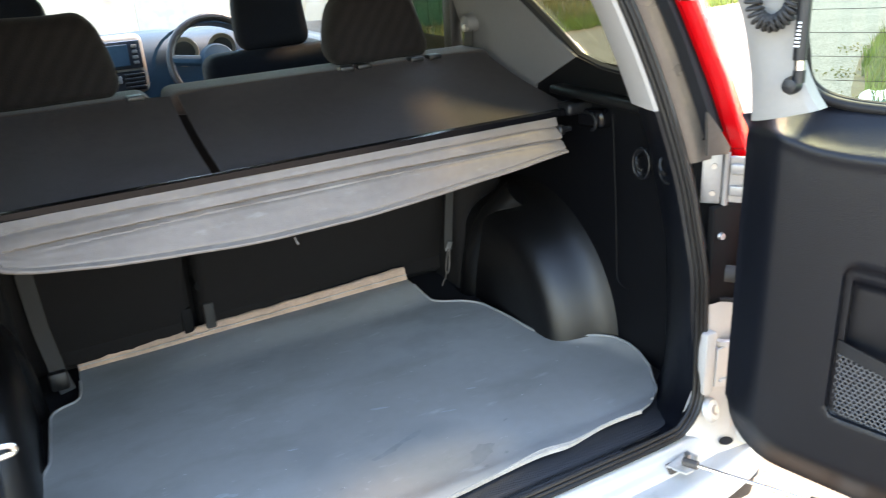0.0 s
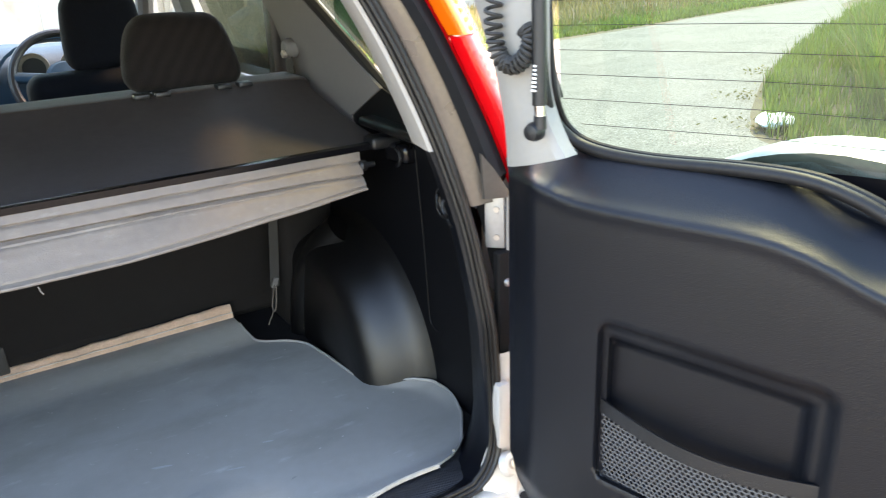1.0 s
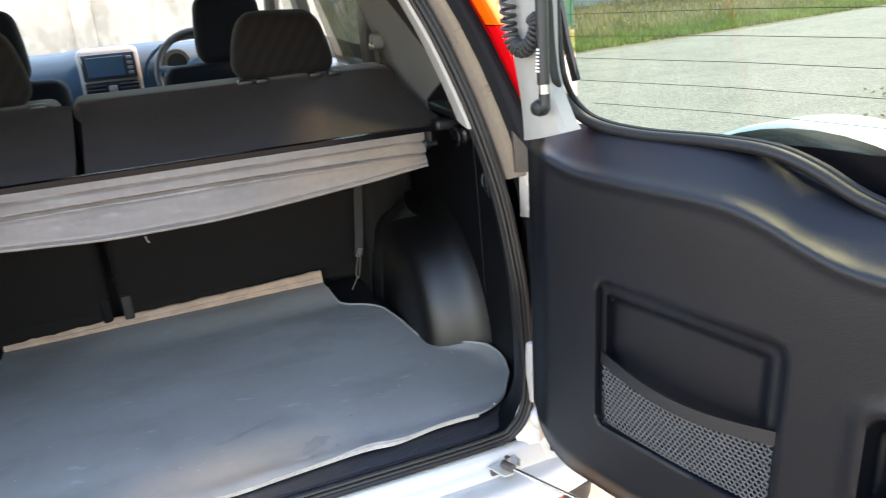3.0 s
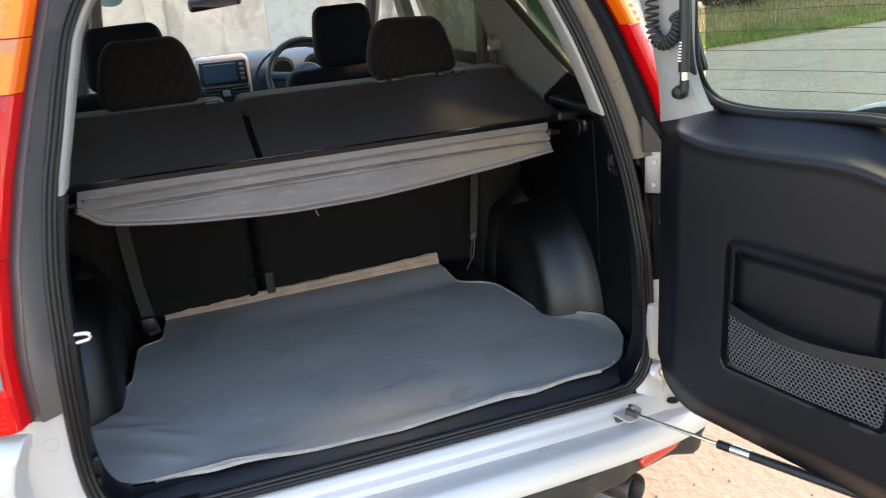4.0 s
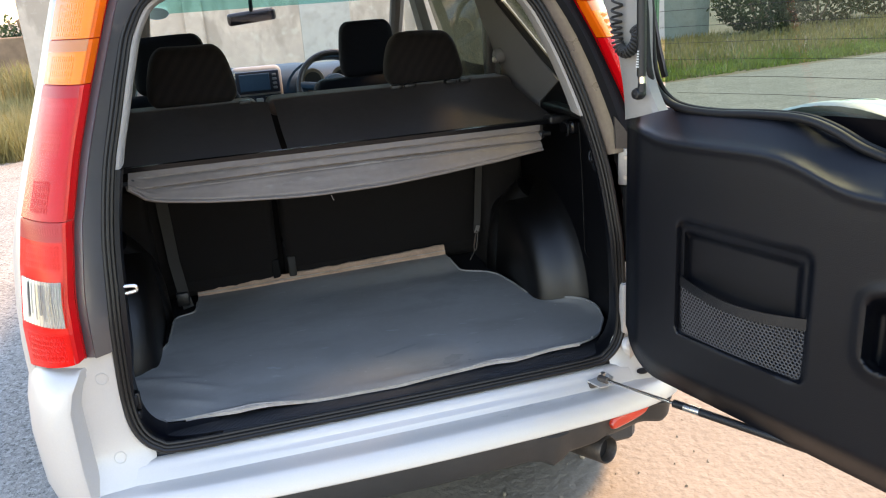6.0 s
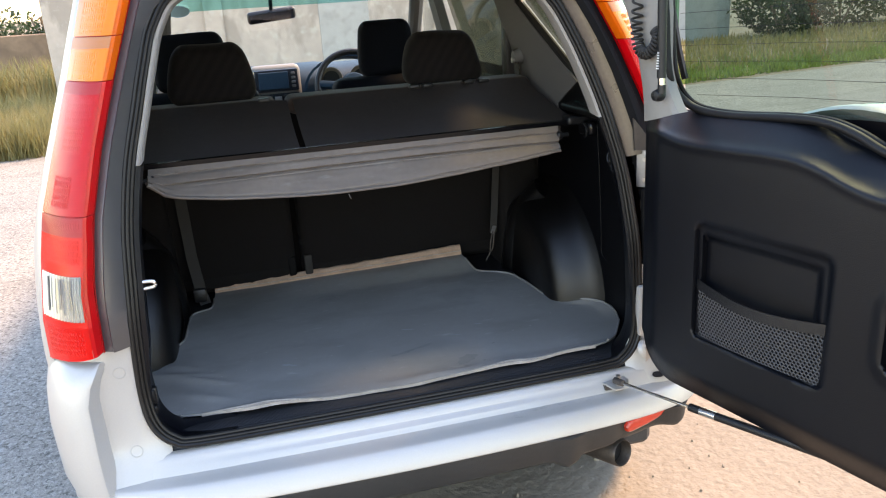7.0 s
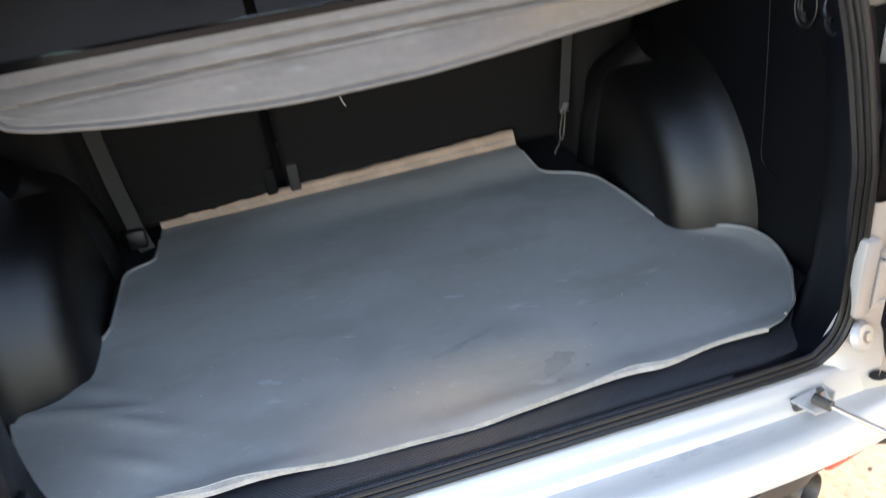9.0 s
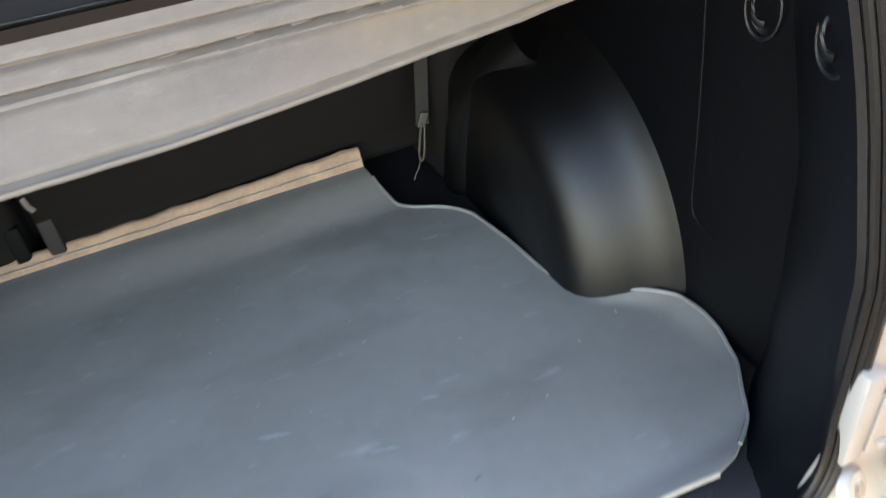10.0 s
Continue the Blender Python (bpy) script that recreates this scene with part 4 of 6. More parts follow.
def upper_piece(name, s, pts, material, label, t=0.02, off=0.0):
    """A flat piece in the leaning upper side wall, from (y, z) points."""
    bm = bmesh.new()
    bm.faces.new([bm.verts.new((XC + s * (side_plane(z) + off), y, z)) for y, z in pts])
    ext = bmesh.ops.extrude_face_region(bm, geom=bm.faces[:])
    bmesh.ops.translate(bm, vec=(s * t, 0, 0), verts=[v for v in ext["geom"] if isinstance(v, bmesh.types.BMVert)])
    return part(name, bm, material, car, label)


for s in (-1, 1):
    q = smooth_path([(0.155, 0, 1.30), (0.19, 0, 1.272), (0.30, 0, 1.275), (0.385, 0, 1.295)], 4)
    q = [(p.x, p.z) for p in q]
    glass_poly = q + [(0.45, 1.35), (0.60, 1.46), (0.68, 1.52), (0.66, 1.56), (0.42, 1.58), (0.36, 1.56)]
    upper_piece("quarter_window", s, glass_poly, M_GLASS_TINT, "tinted rear quarter window", 0.004, 0.03)
    rubp = [Vector((XC + s * (side_plane(z) + 0.008), y, z)) for y, z in glass_poly]
    part("window_rubber", tube(rubp, 0.013, 8, True, up=Vector((1, 0, 0))), M_RUBBER, car)
    upper_piece("corner_trim", s, [(0.04, 1.20), (0.55, 1.20), (0.545, 1.216), (0.375, 1.298), (0.30, 1.279), (0.20, 1.272), (0.155, 1.298), (0.10, 1.30)], M_BLACK_TRIM, "black trim under the quarter window", 0.03, -0.004)
    upper_piece("c_pillar_trim", s, [(0.545, 1.216), (0.55, 1.10), (0.82, 1.10), (0.835, 1.30), (0.87, 1.40), (0.87, 1.64), (0.62, 1.64), (0.68, 1.52), (0.60, 1.46), (0.45, 1.35), (0.375, 1.298)], M_GREY_DARK,
                "grey pillar trim beside the rear seat", 0.012, -0.008)
    # seat belt guide on the pillar
    guide = part("belt_guide", moved(lathe([(0.004, 0.030), (0.018, 0.028), (0.024, 0.018), (0.024, 0.0)], 18, 'x'), pose(XC + s * 0.615, 0.77, 1.350) @ Matrix.Scale(-s, 4, (1, 0, 0))), M_GREY_DARK, car, "grey seat belt guide")
    part("guide_bolt", moved(lathe([(0.001, 0.036), (0.009, 0.035), (0.010, 0.026)], 12, 'x'), pose(XC + s * 0.615, 0.765, 1.338) @ Matrix.Scale(-s, 4, (1, 0, 0))), M_STEEL, guide)
    part("belt", sweep([Vector((XC + s * 0.600, 0.775, 1.34)), Vector((XC + s * 0.606, 0.79, 1.30)), Vector((XC + s * 0.612, 0.80, 1.25))], [(-0.022, -0.001), (0.022, -0.001), (0.022, 0.001), (-0.022, 0.001)], up=Vector((1, 0, 0))), M_BELT, guide)
    # side doors: frames and glass
    for nm, poly in (("rear_door_window", [(0.92, 1.22), (1.62, 1.20), (1.66, 1.58), (1.02, 1.60)]), ("front_door_window", [(1.76, 1.20), (2.50, 1.16), (2.05, 1.58), (1.78, 1.58)])):
        upper_piece(nm, s, poly, M_GLASS_TINT if nm == "rear_door_window" else M_GLASS, "", 0.004, 0.05)
    upper_piece("b_pillar_trim", s, [(1.62, 1.10), (1.74, 1.10), (1.76, 1.62), (1.67, 1.62)], M_GREY_DARK, "grey centre pillar trim", 0.04, 0.0)
    part("door_lining", box(XC + s * 0.70 - 0.05, XC + s * 0.70 + 0.05, 0.90, 2.55, 0.45, 1.20, 0.02, 2), M_BLACK, car)
    part("roof_rail", tube([(XC + s * 0.545, 0.12, 1.615), (XC + s * 0.56, 0.8, 1.63), (XC + s * 0.55, 1.9, 1.60)], 0.035, 10), M_GREY_TRIM, car)
    part("front_pillar", tube([(XC + s * 0.56, 1.95, 1.60), (XC + s * 0.66, 2.62, 1.20)], 0.035, 10), M_GREY_DARK, car)
part("belt_frame", box(XC + 0.59, XC + 0.63, 0.855, 0.90, 1.24, 1.60, 0.01, 2), M_BLACK, car)
part("belt_frame", box(XC - 0.63, XC - 0.59, 0.855, 0.90, 1.24, 1.60, 0.01, 2), M_BLACK, car)


# ---- rear seat ----
def cushion(x0, x1, y0, y1, z0, z1, r, puff=0.0, lean=0.0):
    bm = box(x0, x1, y0, y1, z0, z1, r, 4)
    bmesh.ops.subdivide_edges(bm, edges=[e for e in bm.edges if e.calc_length() > 0.06], cuts=3, use_grid_fill=True)
    cx, cz = (x0 + x1) / 2, (z0 + z1) / 2
    for v in bm.verts:
        k = (1 - ((v.co.x - cx) / (x1 - x0) * 2) ** 2) * (1 - ((v.co.z - cz) / (z1 - z0) * 2) ** 2)
        v.co.y += (-1 if v.co.y < (y0 + y1) / 2 else 1) * puff * max(0, k)
        v.co.y += (v.co.z - z0) * lean
    return bm


seat = empty("rear_seat", "split rear bench seat with dark velvet and carpeted back", "seat")
for x0, x1 in ((-0.60, -0.162), (-0.142, 0.66)):
    b = part("seat_back", cushion(x0, x1, 0.866, 0.99, 0.64, 1.262, 0.03, 0.0, -0.25), M_SEAT_BACK, seat, "black carpeted seat back")
    part("seat_top", cushion(x0 + 0.004, x1 - 0.004, 0.704, 0.85, 1.235, 1.288, 0.024, 0.0), M_SEAT_BROWN, b, "worn brown velvet top edge")
    part("lower_fold", box(x0 + 0.01, x1 - 0.01, 0.850, 0.875, 0.66, 0.735, 0.012, 3), M_SEAT_BACK, b)
part("split_filler", box(-0.19, -0.11, 0.93, 0.95, 0.63, 1.24, 0.004, 1), M_SEAT_BACK, seat)
part("seat_cushion", cushion(-0.60, 0.66, 0.97, 1.42, 0.62, 0.80, 0.05, 0.0), M_SEAT, seat)


def headrest(cx, cy, zb, w, h, d, name, parent, material, label):
    bm = box(cx - w / 2, cx + w / 2, cy - d / 2, cy + d / 2, zb, zb + h, 0.04, 4)
    bmesh.ops.subdivide_edges(bm, edges=[e for e in bm.edges if e.calc_length() > 0.05], cuts=3, use_grid_fill=True)
    for v in bm.verts:
        f = max(0.0, (v.co.z - zb) / h)
        v.co.x = cx + (v.co.x - cx) * (1 - (0.30 if material is M_HEAD else 0.18) * f ** 1.7 - 0.05 * (1 - f) ** 3)
        v.co.y += 0.03 * f + 0.012 * math.sin(f * 3) + 0.004 * noise.noise(v.co * 9)
        v.co.z += 0.006 * noise.noise(v.co * 7)
    ob = part(name, bm, material, parent, label)
    for sx in (-0.055, 0.055):
        part("post", tube([(cx + sx, cy + 0.01, zb - 0.05), (cx + sx, cy + 0.01, zb + 0.03)], 0.006, 8), M_STEEL, ob)
        part("guide", box(cx + sx - 0.022, cx + sx + 0.022, cy - 0.02, cy + 0.03, zb - 0.028, zb - 0.008, 0.004, 2), M_BLACK, ob)
    return ob


headrest(-0.351, 0.79, 1.284, 0.277, 0.176, 0.10, "headrest", seat, M_HEAD, "dark ribbed velvet headrest")
headrest(0.380, 0.79, 1.282, 0.277, 0.164, 0.10, "headrest", seat, M_HEAD, "dark ribbed velvet headrest")
# catches on the seat top
for cx in (-0.205, 0.262, 0.305, 0.441, 0.49):
    part("catch", box(cx - 0.017, cx + 0.017, 0.695, 0.725, 1.282, 1.294, 0.004, 2), M_BLACK, seat)
# buckles in the split
for cx, cz, cy in ((-0.176, 0.705, 0.842), (-0.122, 0.708, 0.834)):
    bk = part("buckle", box(cx - 0.013, cx + 0.013, cy, cy + 0.022, cz - 0.035, cz + 0.035, 0.005, 2), M_DEEP if cx < -0.15 else M_BELT, seat, "black belt buckle in the seat split")
part("anchor", moved(lathe([(0.004, -0.02), (0.016, -0.018), (0.02, 0.0), (0.02, 0.03)], 16, 'y'), Matrix.Translation((-0.128, 0.862, 0.792))), M_DEEP, seat)
# straps down the seat back to the floor
WEB = [(-0.017, -0.0012), (0.017, -0.0012), (0.017, 0.0012), (-0.017, 0.0012)]
st = part("seat_strap", sweep([Vector((-0.495, 0.720, 1.16)), Vector((-0.494, 0.765, 0.96)), Vector((-0.492, 0.790, 0.80)), Vector((-0.480, 0.78, 0.69)), Vector((-0.47, 0.77, 0.645))], WEB, up=Vector((0, 1, 0))), M_BELT, seat, "grey webbing strap")
part("clip", box(-0.503, -0.463, 0.760, 0.782, 0.655, 0.70, 0.006, 2), M_BLACK, st)
st = part("seat_strap", sweep([Vector((0.530, 0.70, 1.16)), Vector((0.528, 0.735, 0.96)), Vector((0.520, 0.745, 0.82)), Vector((0.512, 0.738, 0.765))], [(a * 0.7, b) for a, b in WEB], up=Vector((0, 1, 0))), M_BELT, seat, "grey webbing strap")
part("clip", tube(smooth_path([(0.512, 0.736, 0.775), (0.505, 0.732, 0.755), (0.496, 0.728, 0.715), (0.499, 0.726, 0.702), (0.507, 0.729, 0.718), (0.515, 0.735, 0.768)], 4), 0.0022, 8), M_GRIME, st, "bent steel strap clip")
part("clip_tongue", moved(box(-0.007, 0.007, -0.002, 0.002, -0.016, 0.014, 0.0015, 1), pose(0.513, 0.734, 0.776, 12, 14, 0)), M_STEEL, st)
part("clip_tail", tube(smooth_path([(0.497, 0.728, 0.704), (0.490, 0.724, 0.690), (0.483, 0.722, 0.682), (0.478, 0.720, 0.672)], 4), 0.0016, 6), M_GRIME, st)

# ---- front of the cabin ----
for cx, hw_ in ((-0.437, 0.305), (0.36, 0.255)):
    fs = empty("front_seat", "dark navy cloth front seat with headrest", "seat", group="front seats")
    part("backrest", cushion(cx - 0.25, cx + 0.25, 1.52, 1.66, 0.60, 1.25, 0.05, 0.02, 0.0), M_SEAT_NAVY, fs)
    headrest(cx, 1.62, 1.245, hw_, 0.225, 0.10, "headrest", fs, M_SEAT_NAVY, "")
    part("seat_cushion", cushion(cx - 0.25, cx + 0.25, 1.66, 2.15, 0.55, 0.72, 0.05), M_SEAT_NAVY, fs)
dash = part("dashboard", loft([[(XC - 0.03 + a, y + 0.06 * (a / 0.7) ** 2, z + (0.012 if abs(a) < 0.2 else 0)) for y, z in
                                ((2.50, 0.70), (2.52, 0.95), (2.53, 1.08), (2.55, 1.16), (2.60, 1.205), (2.70, 1.225), (2.95, 1.22), (3.1, 1.17))] for a in [-0.72 + k * 0.09 for k in range(17)]]),
            M_DASH, car, "blue-grey moulded dashboard")
RX = -0.068
stack = part("console_surround", box(RX - 0.128, RX + 0.128, 2.50, 2.60, 1.02, 1.258, 0.03, 4), M_GREY_TRIM, car, "silver centre console surround")
part("radio", box(RX - 0.112, RX + 0.112, 2.485, 2.52, 1.125, 1.238, 0.006, 2), M_SCREEN, stack, "black car radio with a dark screen")
part("screen", box(RX - 0.092, RX + 0.062, 2.480, 2.487, 1.138, 1.226, 0.003, 1), M_DASH, stack, "dim grey radio screen")
for k in range(4):
    part("button", box(RX + 0.076, RX + 0.098, 2.479, 2.487, 1.142 + k * 0.022, 1.156 + k * 0.022, 0.003, 1), M_GREY_DARK, stack)
for x0, x1 in ((RX - 0.11, RX - 0.028), (RX + 0.028, RX + 0.11)):
    for k in range(4):
        part("vent_slat", box(x0, x1, 2.485, 2.50, 1.045 + k * 0.017, 1.054 + k * 0.017, 0.002, 1), M_BLACK, stack)
part("vent_back", box(RX - 0.112, RX + 0.112, 2.494, 2.52, 1.035, 1.115, 0.004, 1), M_SCREEN, stack)
part("hazard_switch", box(RX - 0.018, RX + 0.018, 2.482, 2.50, 1.07, 1.10, 0.004, 2), M_GREY_TRIM, stack)
bn = part("instrument_hood", loft([[(0.30 + 0.235 * math.cos(a) * k, 2.40 + 0.14 * j, 1.13 + (0.165 - 0.02 * j) * math.sin(a) * k) for a in [math.pi * q / 14 for q in range(15)]] for j, k in ((0, 1.0), (0, 0.94), (1, 0.90))]), M_DASH, car, "instrument hood")
for cx in (0.22, 0.38):
    part("dial", moved(lathe([(0.002, 0), (0.058, 0), (0.062, 0.006)], 24, 'y'), Matrix.Translation((cx, 2.50, 1.165))), M_DIAL, bn)
    part("dial_face", moved(lathe([(0.002, -0.002), (0.043, -0.002), (0.045, 0.004)], 24, 'y'), Matrix.Translation((cx, 2.497, 1.165))), M_BLACK, bn)
SWM = pose(0.305, 2.27, 1.14, 66, 0, 0)
sw = part("steering_wheel", moved(tube([(0.185 * math.cos(a), 0.185 * math.sin(a), 0) for a in [2 * math.pi * k / 40 for k in range(40)]], 0.016, 10, True), SWM), M_BLACK, car, "black three-spoke steering wheel")
part("hub", moved(lathe([(0.01, -0.035), (0.06, -0.03), (0.075, 0.0), (0.06, 0.03), (0.01, 0.035)], 20, 'z'), SWM), M_DASH, sw)
for a in (0.15, math.pi - 0.15, 4.712):
    part("spoke", moved(tube([(0.05 * math.cos(a), 0.05 * math.sin(a), 0), (0.178 * math.cos(a), 0.178 * math.sin(a), 0)], 0.016, 8, sx=1.4), SWM), M_DASH, sw)
ws = loft([[(XC - 0.03 + a, 2.05 + 0.75 * t + 0.06 * (1 - (a / 0.7) ** 2), 1.64 - 0.42 * t) for a in [-0.68 + k * 0.136 for k in range(11)]] for t in (0, 0.25, 0.5, 0.75, 1)])
g = part("windscreen", ws, M_GLASS, car, "clear windscreen")
g.visible_shadow = False
bandm = loft([[(XC - 0.03 + a, 2.04 + 0.75 * t + 0.06 * (1 - (a / 0.7) ** 2), 1.636 - 0.42 * t) for a in [-0.66 + k * 0.132 for k in range(11)]] for t in (0, 0.07, 0.14, 0.205)])
g = part("sun_band", bandm, M_BAND, car, "teal sun band along the top of the windscreen")
g.visible_shadow = False
MIR = pose(-0.057, 2.40, 1.5075, 16, -5, 4)
mir = part("rear_view_mirror", moved(box(-0.12, 0.12, -0.015, 0.020, -0.030, 0.030, 0.016, 3), MIR), M_BLACK, car, "black interior rear-view mirror")
# near black: the dark cabin's reflection is put into the mirror's colour
part("mirror_glass", moved(box(-0.108, 0.108, -0.019, -0.013, -0.023, 0.023, 0.002, 1), MIR), mat("mirror_face_dark", (0.012, 0.013, 0.016), 0.06, 0.0, 0.02), mir)
part("mirror_stem", tube([(-0.057, 2.40, 1.53), (-0.057, 2.36, 1.58), (-0.057, 2.30, 1.62)], 0.010, 10), M_BLACK, mir)
part("windscreen_sticker", moved(lathe([(0.001, 0), (0.05, 0), (0.052, 0.002)], 24, 'y'), pose(-0.487, 2.205, 1.552, 60, 0, 0)), M_STICKER, car, "round blue windscreen sticker")
mo = part("door_mirror", box(-0.99, -0.80, 2.18, 2.30, 1.10, 1.27, 0.04, 4), M_SILVER, car, "silver door mirror")
part("mirror_glass", box(-0.975, -0.815, 2.172, 2.182, 1.125, 1.25, 0.002, 1), M_STEEL, mo)
part("bonnet", loft([[(XC + a, y, z - 0.10 * (a / 0.75) ** 2) for a in [-0.75 + k * 0.15 for k in range(11)]] for y, z in ((2.85, 1.12), (3.3, 1.07), (3.8, 1.0), (4.0, 0.85), (4.05, 0.5))]), M_SILVER, car, "silver bonnet")


# ---- tailgate, swung open past square ----
U, OUT = Vector((0.259, -0.966, 0)), Vector((0.966, 0.259, 0))
GATE = Matrix(((U.x, OUT.x, 0, 0.54), (U.y, OUT.y, 0, -0.12), (0, 0, 1, 0), (0, 0, 0, 1)))
gate_ob = new("tailgate")
gate_ob.parent = car
gate_ob.matrix_local = GATE
tagged(gate_ob, "open side-hinged tailgate with black inner panel")
W_GATE = 1.20
RIDGE = [(0.07, 1.262), (0.12, 1.256), (0.155, 1.242), (0.21, 1.235), (0.32, 1.238), (0.43, 1.242), (0.485, 1.237), (0.542, 1.218), (0.590, 1.199), (0.64, 1.195), (0.74, 1.197), (1.2, 1.200)]
TOP = [(0.07, 1.278), (0.12, 1.290), (0.196, 1.313), (0.233, 1.312), (0.302, 1.309), (0.43, 1.315), (0.505, 1.315), (0.56, 1.303), (0.612, 1.280), (0.672, 1.268), (1.2, 1.262)]


def z_low(u):
    r, e = 0.10, 0.095
    if u < e + r:
        return 0.690 + r - math.sqrt(max(0, r * r - (e + r - u) ** 2))
    if u > W_GATE - r:
        return 0.690 + r - math.sqrt(max(0, r * r - (u - W_GATE + r) ** 2))
    return 0.690


def rr(u, z, u0, u1, z0, z1, rad):
    """Signed distance to a rounded rectangle, negative inside."""
    cx, cz = (u0 + u1) / 2, (z0 + z1) / 2
    dx, dz = abs(u - cx) - (u1 - u0) / 2 + rad, abs(z - cz) - (z1 - z0) / 2 + rad
    return math.hypot(max(dx, 0), max(dz, 0)) + min(max(dx, dz), 0) - rad


def step01(t):
    t = min(1, max(0, t))
    return t * t * (3 - 2 * t)


def panel_y(u, z):
    zr = soft_table(RIDGE, u, 0.035)
    d = z - zr
    y = min(0.080, 0.98 * (d + math.sqrt(d * d + 0.00010)) / 2 - 0.003) - 0.006 * math.exp(-((d - 0.002) / 0.011) ** 2)          # above the ridge it falls away to the glass
    e = min(u - 0.090, W_GATE - u, (z - z_low(u)))
    y += 0.030 * (1 - step01(e / 0.045)) ** 1.5                     # rolled edge
    p = rr(u, z, 0.240, 0.556, 0.817, 1.083, 0.022)
    y += 0.014 * step01(-p / 0.010) + 0.018 * step01((-p - 0.022) / 0.008)
    h = rr(u, z, 0.655, 0.86, 0.900, 1.040, 0.03)
    y += 0.060 * step01(-h / 0.022) - 0.005 * math.exp(-((h - 0.006) / 0.012) ** 2)
    # squared hump over the latch, flush with the lower panel, rolled over at its top
    k = step01((u - 0.664) / 0.020) * step01((1.02 - u) / 0.02) * step01((d + 0.002) / 0.020)
    y += k * (0.002 + 0.075 * max(0, (z - 1.262) / 0.050) ** 2.2 - y)
    return y


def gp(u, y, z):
    """Sets a point back by y along the camera's sight line, to fit that view."""
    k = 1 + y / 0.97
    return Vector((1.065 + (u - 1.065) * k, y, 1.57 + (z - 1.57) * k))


cols = []
us = [0.090 + k * 0.0055 for k in range(0, 203)]
for u in us:
    a = z_low(u) if u < W_GATE else 0.79
    b = soft_table(TOP, u, 0.012)
    if 0.664 < u < 1.0:
        b = max(b, 1.314 - 0.045 * step01((0.705 - u) / 0.03))
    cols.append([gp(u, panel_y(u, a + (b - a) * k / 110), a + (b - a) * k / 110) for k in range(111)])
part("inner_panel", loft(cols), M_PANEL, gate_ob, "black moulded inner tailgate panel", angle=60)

# pocket: backing, lip and net
net = bmesh.new()
PITCH = 0.0084
rows_n = 19
for j in range(rows_n):
    for i in range(39):
        cu = 0.246 + i * PITCH + (PITCH / 2 if j % 2 else 0)
        cz = 0.826 + j * PITCH * 0.80
        if not (0.246 < cu < 0.549) or rr(cu, cz, 0.244, 0.552, 0.821, 0.944, 0.016) > -0.003:
            continue
        top_lim = 0.934 - 0.028 * math.sin(math.pi * (cu - 0.24) / 0.316) * 0.5
        if cz > top_lim:
            continue
        bulge = 0.012 - 0.020 * math.sin(math.pi * (cu - 0.24) / 0.316) * (0.4 + 0.6 * (cz - 0.82) / 0.12)
        ro, ri = [], []
        for q in range(6):
            a = math.pi / 6 + q * math.pi / 3
            ro.append(net.verts.new((cu + PITCH * 0.578 * math.cos(a), bulge, cz + PITCH * 0.535 * math.sin(a))))
            ri.append(net.verts.new((cu + 0.0030 * math.cos(a), bulge + 0.0006, cz + 0.0030 * math.sin(a))))
        for q in range(6):
            net.faces.new((ro[q], ro[(q + 1) % 6], ri[(q + 1) % 6], ri[q]))
M_NET = mat("net_mesh", (0.060, 0.061, 0.066), 0.5, 0, 0.15, 20, 200)
pk = part("net_pocket", net, M_NET, gate_ob, "black hexagonal net pocket", smooth=False)
lip = []
for k in range(25):
    u = 0.243 + k * (0.312 / 24)
    f = math.sin(math.pi * (u - 0.24) / 0.316)
    lip.append((u, 0.010 - 0.020 * f, 0.941 - 0.014 * f))
part("pocket_band", sweep([Vector(p) for p in lip], [(-0.001, -0.011), (0.0015, -0.011), (0.0015, 0.011), (-0.001, 0.011)], up=Vector((0, 0, 1))), M_BLACK, pk, "black hem of the net pocket")

# black plate put in for the shade in the handle's hollow
part("handle_shade", moved(box(-0.070, 0.070, -0.004, 0.004, -0.042, 0.042, 0.003, 1), Matrix.Translation(gp(0.757, 0.052, 0.970))), M_DEEP, gate_ob, "black plate for the shade inside the pull handle")

# grey upper trim on both sides of the glass
for mirror in (0, 1):
    rows = []
    for z in [1.258 + k * 0.027 for k in range(15)]:
        o = lerp_table([(1.28, 0.072), (1.33, 0.068), (1.41, 0.050), (1.49, 0.018), (1.64, -0.05)], z)
        i = lerp_table([(1.28, 0.178), (1.305, 0.168), (1.33, 0.152), (1.36, 0.138), (1.40, 0.131), (1.50, 0.127), (1.64, 0.11)], z)
        lowcut = max(0, 1.315 - z)
        pts = [(o - 0.004, 0.030, z), (o + 0.004, 0.008, z), (o + 0.02, 0.0, z), ((o + i) / 2, -0.002, z + lowcut * 0.0), (i - 0.012, 0.002, z), (i - 0.002, 0.010, z), (i, 0.034, z)]
        pts = [(p[0], p[1], max(p[2], soft_table(TOP, p[0], 0.012) - 0.010)) for p in pts]
        rows.append(pts if not mirror else [(W_GATE + 0.08 - p[0], p[1], p[2]) for p in pts])
    part("frame_trim", loft(rows), M_GREY_TRIM, gate_ob, "pale grey upper frame trim")
part("frame_trim", box(0.10, 1.12, -0.002, 0.034, 1.60, 1.66, 0.01, 2), M_GREY_TRIM, gate_ob)

